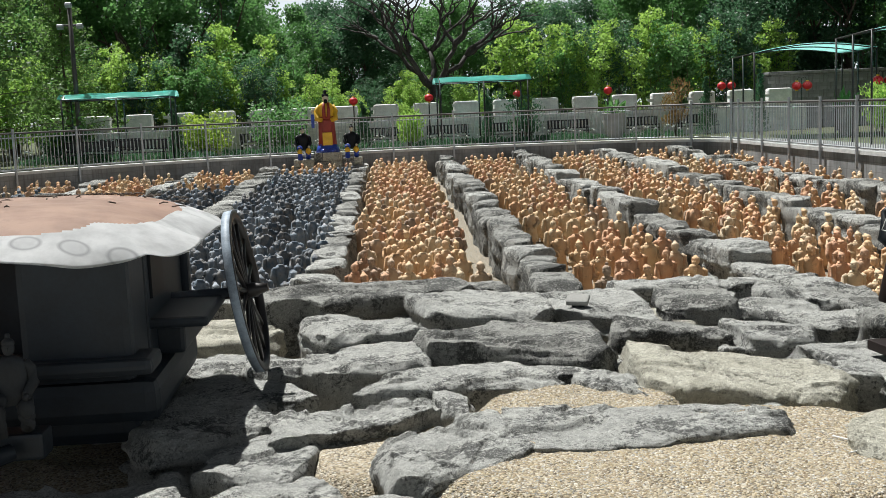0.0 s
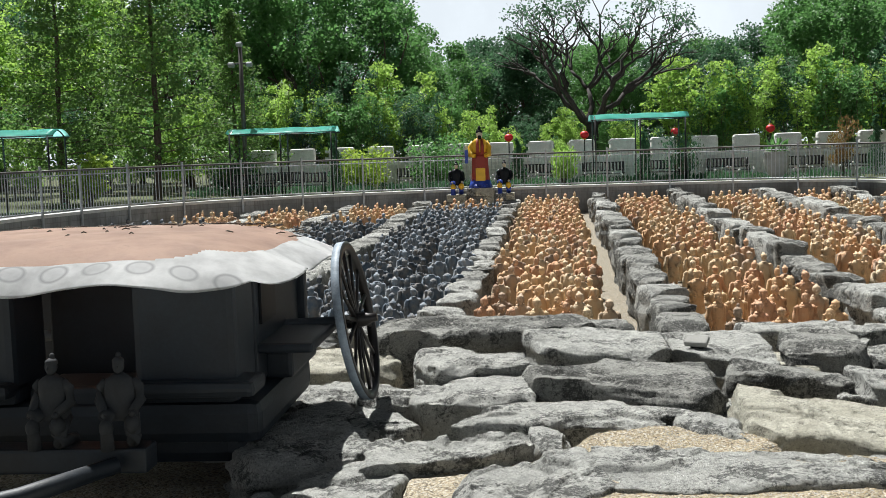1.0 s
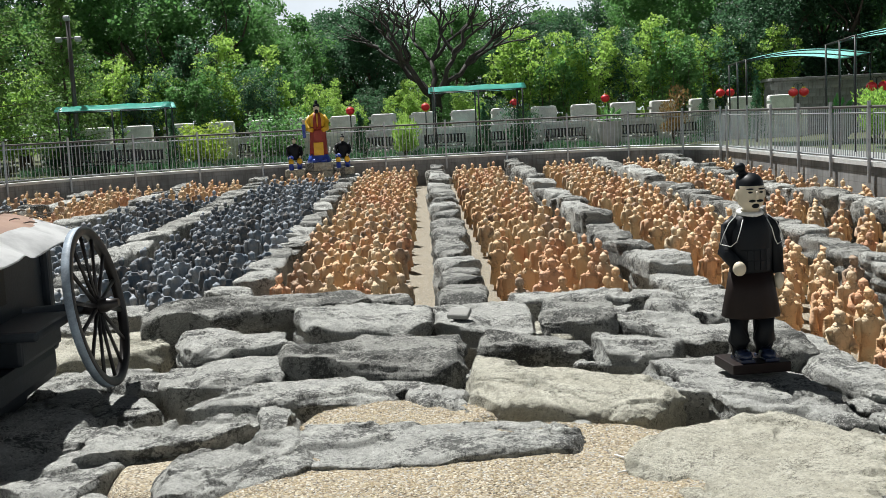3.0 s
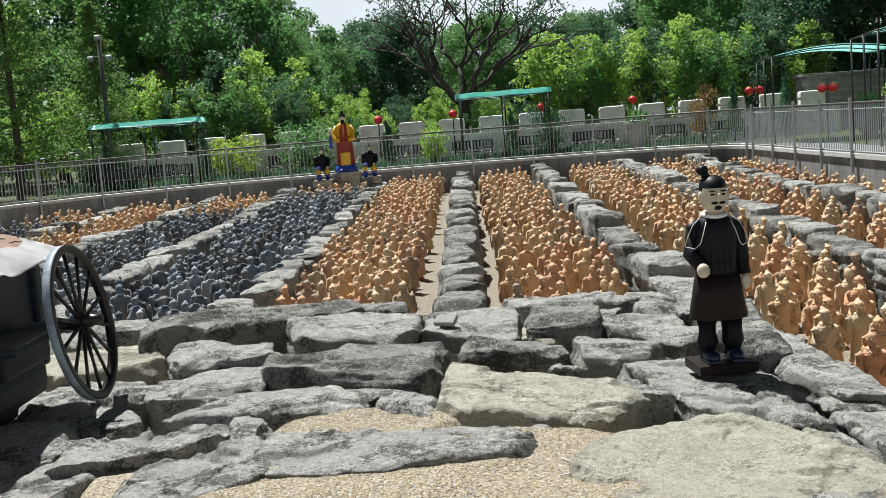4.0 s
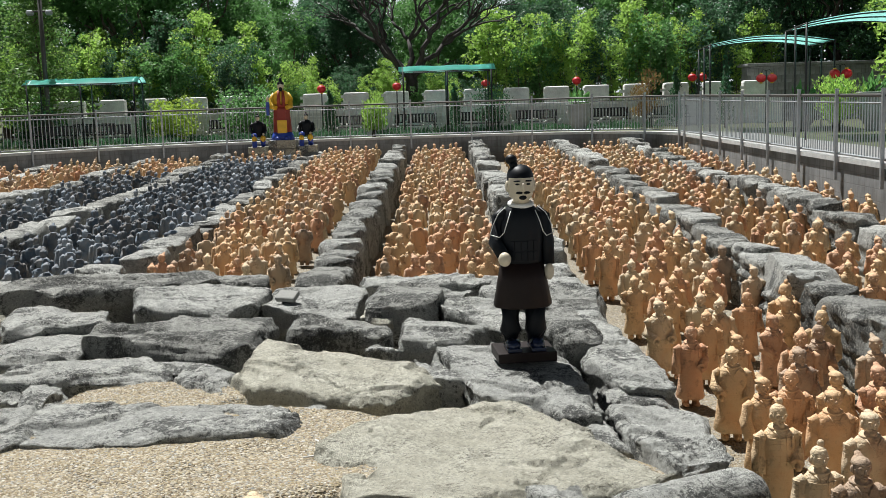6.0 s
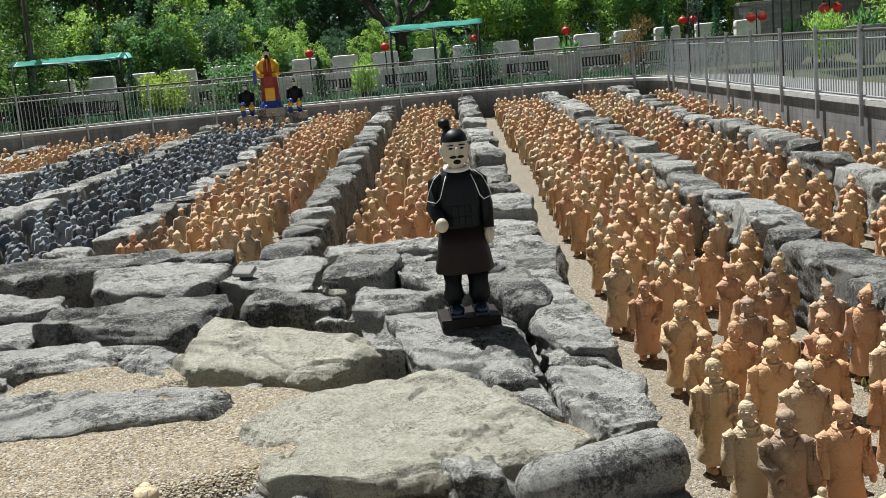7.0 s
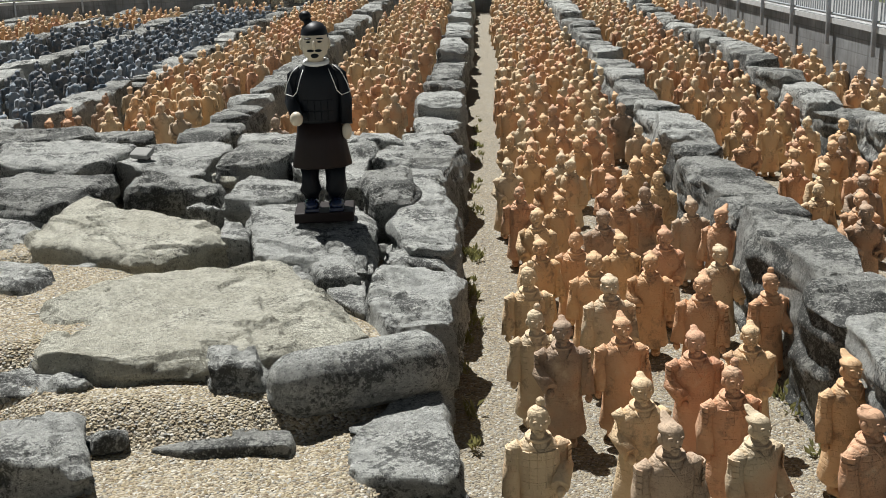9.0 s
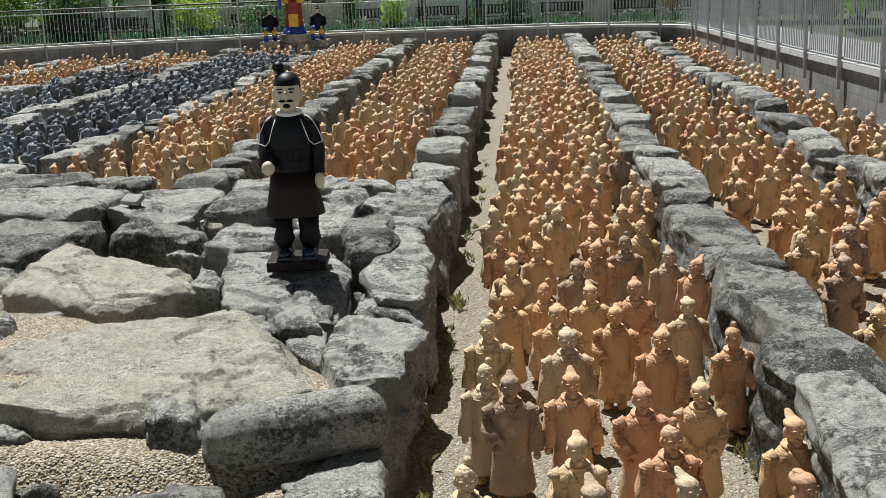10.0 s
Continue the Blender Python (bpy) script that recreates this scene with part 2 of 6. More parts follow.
def roof_edge_material():
    """Silver-white paint with a row of oval medallions drawn in grey."""
    m = Nodes("silver_white_roof_border")
    col = m.ramp(m.noise(5, 7), (0.3, (0.5, 0.51, 0.51)), (0.6, (0.72, 0.73, 0.73)))
    sep = m.n("SeparateXYZ")
    m.link(m.co, sep.inputs[0])
    along = m.math("MULTIPLY", m.math("SUBTRACT", m.math("FRACT", m.math("DIVIDE", sep.outputs[0], 0.27)), 0.5), 2.7)
    across = m.math("DIVIDE", m.math("ADD", sep.outputs[1], 0.97), 0.075)
    d = m.math("SQRT", m.math("ADD", m.math("POWER", m.math("ABSOLUTE", along), 2.0), m.math("POWER", m.math("ABSOLUTE", across), 2.0)))
    ring = m.ramp(d, (0.0, (0.3, 0.3, 0.3)), (0.62, (0.2, 0.2, 0.2)), (0.8, (0.8, 0.8, 0.8)), (1.0, (0.0, 0.0, 0.0)))
    col = m.mix(ring, col, (0.34, 0.35, 0.36))
    m.bump(m.noise(30), 0.2, 0.006)
    return m.done(col, 0.75)


ROOF_EDGE = roof_edge_material()


def leaf_material(name, a, b, c, through_light):
    """Leaves: each its own tone, drifting from branch to branch; some light comes through them."""
    m = Nodes(name)
    rnd = m.n("NewGeometry").outputs["Random Per Island"]
    col = m.mix(0.5, m.ramp(rnd, (0.0, a), (0.5, b), (1.0, c)), m.ramp(m.noise(0.7, 3), (0.35, a), (0.65, c)))
    tr = m.n("BsdfTranslucent")
    m.link(m.mix(0.5, col, tuple(k * 1.3 for k in c)), tr.inputs[0])
    mixer = m.n("MixShader", Fac=through_light)
    out = m.t.nodes["Material Output"]
    m.done(col, 0.5)
    m.link(m.p.outputs[0], mixer.inputs[1])
    m.link(tr.outputs[0], mixer.inputs[2])
    m.link(mixer.outputs[0], out.inputs[0])
    return m.mat


LEAF_DEEP = leaf_material("deep_green_leaves", (0.026, 0.07, 0.042), (0.048, 0.125, 0.066), (0.085, 0.19, 0.09), 0.45)
LEAF_MID = leaf_material("mid_green_leaves", (0.048, 0.128, 0.046), (0.09, 0.23, 0.07), (0.155, 0.335, 0.1), 0.45)
LEAF_BRIGHT = leaf_material("bright_bamboo_leaves", (0.1, 0.215, 0.04), (0.215, 0.4, 0.07), (0.39, 0.58, 0.13), 0.54)
LEAF_CONIFER = leaf_material("feathery_conifer_needles", (0.055, 0.12, 0.036), (0.105, 0.21, 0.055), (0.175, 0.31, 0.08), 0.48)
LEAF_YELLOW = leaf_material("yellow_green_leaves", (0.14, 0.25, 0.04), (0.24, 0.38, 0.055), (0.38, 0.5, 0.08), 0.5)
LEAF_DRY = leaf_material("dry_grass_blades", (0.1, 0.11, 0.03), (0.18, 0.18, 0.07), (0.26, 0.24, 0.1), 0.4)
LEAF_RED = leaf_material("dry_reddish_leaves", (0.16, 0.06, 0.03), (0.3, 0.13, 0.05), (0.24, 0.2, 0.07), 0.4)


# ---- mesh helpers ----
def part(name, bm, material, parent=None, label=""):
    """Links a bmesh (or a ready mesh) as one mesh object under a thing."""
    if isinstance(bm, bmesh.types.BMesh):
        me = bpy.data.meshes.new(name)
        bm.to_mesh(me)
        bm.free()
    else:
        me = bm
    if material and not me.materials:
        me.materials.append(material)
    ob = new(name, me)
    if parent is not None:
        ob.parent = parent
    return tagged(ob, label) if label else ob


def thing(name, m, label, category, group="", kind=""):
    ob = new(name)
    ob.matrix_world = m
    ob.empty_display_size = 0.1
    return tagged(ob, label, category, group, kind)


def add_box(bm, c, s, rot=None, taper=1.0, bevel=0.0):
    made = bmesh.ops.create_cube(bm, size=1.0)["verts"]
    for v in made:
        k = taper if v.co.z > 0 else 1.0
        v.co = Vector((v.co.x * s[0] * k, v.co.y * s[1] * k, v.co.z * s[2]))
    if bevel:
        edges = list({e for v in made for e in v.link_edges})
        made = list({v for f in bmesh.ops.bevel(bm, geom=edges, offset=bevel, segments=2, affect="EDGES", profile=0.6)["faces"] for v in f.verts} | {v for v in made if v.is_valid})
    m = Matrix.Translation(c) @ (rot.to_4x4() if rot else Matrix())
    bmesh.ops.transform(bm, matrix=m, verts=made)


def add_tube(bm, points, radii, seg=8, cap=True):
    """A tube along points; radii one for each point, or (rx, ry)."""
    rings = []
    pts = [Vector(p) for p in points]
    for i, p in enumerate(pts):
        d = (pts[min(i + 1, len(pts) - 1)] - pts[max(i - 1, 0)]).normalized()
        q = d.to_track_quat("Z", "Y")
        r = radii[i] if isinstance(radii[i], tuple) else (radii[i], radii[i])
        rings.append([bm.verts.new(p + q @ Vector((r[0] * math.cos(a), r[1] * math.sin(a), 0))) for a in (2 * math.pi * k / seg for k in range(seg))])
    for a, b in zip(rings, rings[1:]):
        for k in range(seg):
            f = bm.faces.new((a[k], a[(k + 1) % seg], b[(k + 1) % seg], b[k]))
            f.smooth = True
    if cap:
        bm.faces.new(rings[0][::-1])
        bm.faces.new(rings[-1])


def add_lathe(bm, rings, seg=16, fold=0.0, folds=9, seed=0, cap=True):
    """rings: (z, rx, ry, y offset)."""
    rows = []
    for z, rx, ry, oy, fo in rings:
        row = []
        for k in range(seg):
            a = 2 * math.pi * k / seg
            f = 1 + fold * fo * math.cos(folds * a + seed)
            row.append(bm.verts.new((rx * f * math.cos(a), oy + ry * f * math.sin(a), z)))
        rows.append(row)
    for a, b in zip(rows, rows[1:]):
        for k in range(seg):
            f = bm.faces.new((a[k], a[(k + 1) % seg], b[(k + 1) % seg], b[k]))
            f.smooth = True
    if cap:
        bm.faces.new(rows[0][::-1])
        bm.faces.new(rows[-1])


def add_ball(bm, c, r, u=10, v=7):
    made = bmesh.ops.create_uvsphere(bm, u_segments=u, v_segments=v, radius=1.0)["verts"]
    rx, ry, rz = r if isinstance(r, tuple) else (r, r, r)
    for w in made:
        w.co = Vector((c[0] + w.co.x * rx, c[1] + w.co.y * ry, c[2] + w.co.z * rz))
        for f in w.link_faces:
            f.smooth = True


LATTICE = {}


def box_lattice(nx, ny, nz):
    """Points (-1..1) and faces of a box skin divided nx by ny by nz."""
    key = (nx, ny, nz)
    if key in LATTICE:
        return LATTICE[key]
    index, pts, faces = {}, [], []

    def at(i, j, k):
        if (i, j, k) not in index:
            index[i, j, k] = len(pts)
            pts.append((2 * i / nx - 1, 2 * j / ny - 1, 2 * k / nz - 1))
        return index[i, j, k]

    for i in range(nx):
        for j in range(ny):
            faces.append((at(i, j, nz), at(i + 1, j, nz), at(i + 1, j + 1, nz), at(i, j + 1, nz)))
            faces.append((at(i, j, 0), at(i, j + 1, 0), at(i + 1, j + 1, 0), at(i + 1, j, 0)))
    for i in range(nx):
        for k in range(nz):
            faces.append((at(i, 0, k), at(i + 1, 0, k), at(i + 1, 0, k + 1), at(i, 0, k + 1)))
            faces.append((at(i, ny, k), at(i, ny, k + 1), at(i + 1, ny, k + 1), at(i + 1, ny, k)))
    for j in range(ny):
        for k in range(nz):
            faces.append((at(0, j, k), at(0, j, k + 1), at(0, j + 1, k + 1), at(0, j + 1, k)))
            faces.append((at(nx, j, k), at(nx, j + 1, k), at(nx, j + 1, k + 1), at(nx, j, k + 1)))
    LATTICE[key] = (np.array(pts), faces)
    return LATTICE[key]


def rock_mesh(size, seed, cell=0.07, round_=0.3, rough=1.0, skew=0.0, taper=(0.0, 0.0), chips=7, relief=1.0):
    """A broken limestone slab: four-sided in plan, its corners struck off, layered sides, a nearly flat pitted top. Its top centre is at the origin."""
    rng = random.Random(seed)
    half = np.array(size) / 2
    sx, sy, sz = half
    n = [max(4, min(60, int(2 * v / cell))) for v in half]
    pts, faces = box_lattice(*n)
    r = min(half) * round_
    q = pts * half
    core = np.clip(q, -(half - r), half - r)
    d = q - core
    ln = np.linalg.norm(d, axis=1)
    lift = np.maximum(np.abs(d).max(axis=1), 1e-9)
    q = core + d * np.where(ln > 1e-9, lift / np.maximum(ln, 1e-9), 0)[:, None]
    for c in range(chips):
        a = math.pi / 4 + math.pi / 2 * (c % 4) + rng.uniform(-0.6, 0.6)
        nx, ny = math.cos(a) / sx, math.sin(a) / sy
        k = math.hypot(nx, ny)
        nrm = np.array((nx / k, ny / k, rng.uniform(-0.25, 0.3)))
        reach = (abs(nrm[0]) * sx + abs(nrm[1]) * sy) * rng.uniform(0.78, 0.95)
        over = np.maximum(0, q @ nrm - reach)
        q = q - over[:, None] * np.array((nrm[0], nrm[1], 0)) * 0.97
    for c in range(chips // 2):  # flakes off the upper edges
        a, t = rng.uniform(0, 2 * math.pi), rng.uniform(0.5, 1.2)
        nrm = np.array((math.cos(a) * math.cos(t), math.sin(a) * math.cos(t), math.sin(t)))
        reach = np.abs(nrm * half).sum() * rng.uniform(0.8, 0.95)
        q = q - np.maximum(0, q @ nrm - reach)[:, None] * nrm * 0.95
    off = Vector((rng.uniform(0, 90), rng.uniform(0, 90), rng.uniform(0, 90)))
    lean = rng.uniform(-0.25, 0.25)
    turn = Matrix.Rotation(rng.uniform(-0.6, 0.6), 3, "Z")
    out = []
    for x, y, z in q:
        w = Vector((x, y, z)) + off
        ex, ey, ez = x / sx, y / sy, z / sz
        up = max(0.0, min(1.0, (z - sz + 0.06 + r * 0.5) / 0.06)) if ez > 0 else 0.0
        side = max(abs(ex), abs(ey))
        # uneven outline, then layers that stand out by turns
        wob = noise.fractal(Vector((w.x * 1.7, w.y * 1.7, w.z * 0.8)), 1.0, 2.0, 3) * 0.07
        band = w.z * 15 + lean * w.x * 6 + 1.2 * noise.noise(w * 1.3)
        layer = math.floor(band)
        step = noise.noise(Vector((w.x * 1.2, w.y * 1.2, layer * 7.31))) * 0.075
        rub = (noise.ridged_multi_fractal(w * 8, 0.9, 2.1, 3, 1.0, 2.0) - 1.2) * 0.016
        out_by = (wob + step * (1 - 0.6 * up) + rub) * rough * side ** 3
        hl = math.hypot(ex, ey) or 1.0
        x2, y2 = x + ex / hl * out_by, y + ey / hl * out_by
        # the top: shallow swells, shelves split off along bedding, cracks and pits
        swell = noise.fractal(w * 1.6, 1.0, 2.0, 3) * 0.03
        shelf = noise.noise(Vector((w.x * 1.3, w.y * 1.9, 4.0))) + 0.35 * noise.noise(Vector((w.x * 5, w.y * 5, 9.0)))
        shelf = (0.028 if shelf > 0.16 else 0.0) + (0.022 if shelf > 0.42 else 0.0)
        c = turn @ w
        line = abs(noise.noise(Vector((c.x * 0.9, c.y * 2.6, 2.0))) + 0.25 * noise.noise(w * 6))
        crack = max(0.0, 1 - line / 0.03) * 0.035 * (1 if noise.noise(w * 0.9) > 0.05 else 0)
        z2 = z + relief * up * (swell - shelf - crack + rub * 0.6)
        u, v = x2 / sx, y2 / sy
        out.append((x2 + skew * y2 + taper[0] * sx * u * v, y2 + taper[1] * sy * u * v, z2 - sz))
    me = bpy.data.meshes.new("stone")
    me.from_pydata(out, [], faces)
    me.polygons.foreach_set("use_smooth", [True] * len(faces))
    me.update()
    return me

# ---- the pit and the ground ----
LEAN = 0.027  # the pit's rows run slightly to the east of the y axis
FLOOR = -0.06
TOP = 1.12    # the ground round the pit


def row_x(u, y):
    return u + LEAN * y


def rise(y):
    """The pit floor climbs gently to the back."""
    return max(0.0, y - 12) * 0.017


def glide(knots, step):
    """Points at even steps on a smooth line through the knots."""
    k = [Vector((*p, 0)) for p in knots]
    fine = []
    for i in range(len(k) - 1):
        a, b, c, d = k[max(i - 1, 0)], k[i], k[i + 1], k[min(i + 2, len(k) - 1)]
        for j in range(24):
            t = j / 24
            fine.append(0.5 * (2 * b + (c - a) * t + (2 * a - 5 * b + 4 * c - d) * t * t + (3 * b - a - 3 * c + d) * t ** 3))
    fine.append(k[-1])
    out, left = [fine[0]], step
    for a, b in zip(fine, fine[1:]):
        ln = (b - a).length
        while ln >= left:
            a = a + (b - a) * (left / ln)
            out.append(a.copy())
            ln -= left
            left = step
        left -= ln
    return out


RIGHT_RUN = [(7.36, 1.4), (7.6, 11), (7.82, 21), (8.12, 31.4)]
BACK_RUN = [(8.12, 31.4), (7.8, 32.7), (7.0, 33.9), (5.9, 34.7), (4.4, 35.2), (2, 35.6), (-1, 35.6), (-5, 35.1), (-8.5, 33.9), (-11.2, 32), (-13, 29.4), (-13.9, 26)]
LEFT_RUN = [(-13.9, 26), (-14.3, 20), (-14.4, 10), (-14.4, 1.4)]
NEAR_RUN = [(-14.4, 1.4), (-4, 1.4), (7.36, 1.4)]


def ring_points():
    pts = []
    for run in (RIGHT_RUN, BACK_RUN, LEFT_RUN, NEAR_RUN):
        pts += glide(run, 0.5)[:-1]
    return pts


RING = ring_points()


def offset_ring(pts, d):
    out = []
    for i, p in enumerate(pts):
        t = (pts[(i + 1) % len(pts)] - pts[i - 1]).normalized()
        out.append(p + Vector((t.y, -t.x, 0)) * d)
    return out


def build_ground():
    m = Nodes("grass_and_soil")
    col = m.ramp(m.noise(0.8, 6), (0.35, (0.05, 0.07, 0.02)), (0.6, (0.1, 0.1, 0.05)), (0.75, (0.18, 0.16, 0.11)))
    col = m.mix(0.5, col, m.ramp(m.noise(18, 6), (0.3, (0.03, 0.05, 0.012)), (0.7, (0.11, 0.13, 0.05))))
    m.bump(m.noise(30), 0.8, 0.04)
    mat = m.done(col, 0.95)
    bm = bmesh.new()
    c = Vector((-2, 18, 0))
    rows = []
    for k, reach in enumerate((0, 3, 12, 60, 900)):
        row = []
        for p in offset_ring(RING, 0.28):
            q = p if k == 0 else p + (p - c).normalized() * reach
            row.append(bm.verts.new((q.x, q.y, TOP)))
        rows.append(row)
    n = len(RING)
    for a, b in zip(rows, rows[1:]):
        for i in range(n):
            bm.faces.new((a[i], b[i], b[(i + 1) % n], a[(i + 1) % n]))
    bmesh.ops.recalc_face_normals(bm, faces=bm.faces)
    tagged(part("ground", bm, mat), "grass and bare soil around the sunken pit", "ground", kind="structure")
    # paved walk round the pit
    bm = bmesh.new()
    a = [bm.verts.new((p.x, p.y, TOP + 0.012)) for p in offset_ring(RING, 0.27)]
    b = [bm.verts.new((p.x, p.y, TOP + 0.012)) for p in offset_ring(RING, 2.3)]
    for i in range(n):
        bm.faces.new((a[i], b[i], b[(i + 1) % n], a[(i + 1) % n]))
    bmesh.ops.recalc_face_normals(bm, faces=bm.faces)
    tagged(part("pavement", bm, PAVING), "grey concrete walk behind the railing", "pavement", kind="structure")
    # retaining wall
    bm = bmesh.new()
    inner, outer = offset_ring(RING, 0.0), offset_ring(RING, 0.26)
    loops = [[bm.verts.new((p.x, p.y, z)) for p in pts] for pts, z in ((inner, FLOOR - 0.2), (inner, TOP + 0.02), (outer, TOP + 0.02), (outer, FLOOR - 0.2))]
    for a, b in zip(loops, loops[1:]):
        for i in range(n):
            bm.faces.new((a[i], a[(i + 1) % n], b[(i + 1) % n], b[i]))
    bmesh.ops.recalc_face_normals(bm, faces=bm.faces)
    wall = tagged(part("retaining_wall", bm, BLOCK), "stained grey block wall around the pit", "wall", kind="structure")
    bm = bmesh.new()
    inner, outer = offset_ring(RING, -0.05), offset_ring(RING, 0.29)
    loops = [[bm.verts.new((p.x, p.y, z)) for p in pts] for pts, z in ((inner, TOP + 0.022), (inner, TOP + 0.1), (outer, TOP + 0.1), (outer, TOP + 0.022))]
    for k in range(4):
        a, b = loops[k], loops[(k + 1) % 4]
        for i in range(n):
            bm.faces.new((a[i], a[(i + 1) % n], b[(i + 1) % n], b[i]))
    bmesh.ops.recalc_face_normals(bm, faces=bm.faces)
    tagged(part("curb", bm, CURB), "pale concrete coping on the pit wall", "curb", kind="structure")
    # floor of the pit, gently uneven
    bm = bmesh.new()
    bmesh.ops.create_grid(bm, x_segments=90, y_segments=120, size=1)
    for v in bm.verts:
        x, y = v.co.x * 12.2 - 3, v.co.y * 17.4 + 18.5
        v.co = Vector((x, y, FLOOR + rise(y) + 0.03 * noise.noise(Vector((x * 0.8, y * 0.8, 3)))))
    tagged(part("pit_floor", bm, PIT_GRAVEL), "grey-tan gravel floor of the soldier pit", "floor", kind="structure")


build_ground()


# ---- railing ----
RAIL_TOP = 2.27


def railing(name, run, label):
    root = thing(name, pose(0, 0, 0), label, "railing", kind="structure")
    pts = glide(run, 0.115)

    def normal(i):
        t = (pts[min(i + 1, len(pts) - 1)] - pts[max(i - 1, 0)]).normalized()
        return Vector((-t.y, t.x, 0)), math.atan2(t.y, t.x)

    bar = bpy.data.meshes.new("baluster")
    bm = bmesh.new()
    add_box(bm, (0, 0, 0.5), (0.016, 0.016, 0.98))
    bm.to_mesh(bar)
    bm.free()
    bar.materials.append(GALV)
    post_me = bpy.data.meshes.new("post")
    bm = bmesh.new()
    add_box(bm, (0, 0, 0.37), (0.055, 0.055, 1.55), bevel=0.006)
    add_box(bm, (0, 0, 1.15), (0.06, 0.06, 0.012), bevel=0.003)
    bm.to_mesh(post_me)
    bm.free()
    post_me.materials.append(GALV)
    for i, p in enumerate(pts):
        nrm, a = normal(i)
        if i % 17 == 0:
            q = p + nrm * 0.07
            ob = part("post", post_me, None, root)
            ob.matrix_local = pose(q.x, q.y, TOP + 0.11, 0, 0, math.degrees(a))
        else:
            q = p + nrm * 0.03
            ob = part("baluster", bar, None, root)
            ob.matrix_local = pose(q.x, q.y, TOP + 0.14, 0, 0, math.degrees(a))
    line = [p + normal(i)[0] * 0.03 for i, p in enumerate(pts)][::4] + [pts[-1] + normal(len(pts) - 1)[0] * 0.03]
    bm = bmesh.new()
    add_tube(bm, [(p.x, p.y, RAIL_TOP) for p in line], [0.028] * len(line), 8)
    part("top_rail", bm, DARK_RAIL, root, "dark rounded top rail")
    bm = bmesh.new()
    add_tube(bm, [(p.x, p.y, TOP + 0.16) for p in line], [0.022] * len(line), 6)
    part("bottom_rail", bm, GALV, root)
    bm = bmesh.new()
    add_tube(bm, [(p.x, p.y, RAIL_TOP - 0.12) for p in line], [0.014] * len(line), 6)
    part("middle_rail", bm, GALV, root)
    return root


railing("railing_east", RIGHT_RUN, "grey galvanised steel railing on the pit wall")
railing("railing_north", BACK_RUN, "curved grey steel railing behind the soldier pit")
railing("railing_west", LEFT_RUN[:3], "grey steel railing beside the conifers")


# ---- stone rows between the trenches ----
def stone_row(name, u0, u1, y0, y1, seed, top=0.62, material=STONE):
    root = thing(name, pose(0, 0, 0), "row of rough grey limestone blocks between soldier trenches", "stone wall", kind="structure")
    rng = random.Random(seed)
    y = y0
    while y < y1:
        near = y < 15 and u0 > 0
        ln = rng.choice((0.6, 0.9, 1.1, 1.3, 1.8)) * rng.uniform(0.85, 1.15)
        w = (u1 - u0) * rng.uniform(0.9, 1.06)
        h = top - FLOOR + 0.16
        me = rock_mesh((w, ln * 1.03, h), rng.random(), 0.035 if near else 0.07, 0.16, 0.75, rng.uniform(-0.08, 0.08), (rng.uniform(-0.08, 0.08), 0), 5)
        me.materials.append(STONE_DARK if rng.random() < 0.7 else material)
        u = (u0 + u1) / 2 + rng.uniform(-0.035, 0.035)
        ob = part("stone", me, None, root)
        ob.matrix_local = pose(row_x(u, y + ln / 2), y + ln / 2, top + rise(y + ln / 2) + rng.uniform(-0.08, 0.07), rng.uniform(-2.5, 2.5), rng.uniform(-3, 3), rng.uniform(-4, 4) - 1.5)
        y += ln
    return root


stone_row("stone_row_1", 1.24, 1.78, 9.15, 34.8, 11)
stone_row("stone_row_2", 3.74, 4.26, 2.6, 34.2, 12, 0.66)
stone_row("stone_row_3", 5.8, 6.3, 2.6, 33.2, 13, 0.64)
stone_row("stone_row_4", -1.18, -0.68, 11.6, 34.8, 14)
stone_row("stone_row_5", -3.75, -3.3, 14.2, 34.6, 15, 0.46)
stone_row("stone_row_6", -6.5, -5.9, 12.4, 33.8, 16, 0.5)
stone_row("stone_row_7", -8.75, -8.2, 12.4, 32.6, 17, 0.5)
stone_row("stone_row_8", -11.1, -10.5, 12.4, 31, 18, 0.5)


# ---- terrace of loose boulders ----
def terrace_height(x, y):
    """The gravel's height between the boulders, heaped in four places."""
    z = 0.27 + 0.05 * noise.noise(Vector((x * 1.1, y * 1.1, 0))) + 0.02 * noise.noise(Vector((x * 4, y * 4, 7)))

    def heap(cx, cy, rx, ry, height):
        d = min(1.0, 1.7 * max(0.0, 1 - ((x - cx) / rx) ** 2 - ((y - cy) / ry) ** 2))
        return height * d * d * (3 - 2 * d)

    z += max(heap(-0.9, 6.0, 2.0, 1.15, 0.37), heap(1.0, 4.7, 1.1, 1.0, 0.11), heap(0.7, 5.6, 1.35, 1.1, 0.25), heap(-1.35, 7.25, 0.85, 0.55, 0.33), heap(-2.5, 6.8, 0.7, 0.7, 0.23))
    return min(z, 0.1) if x > 1.72 else z


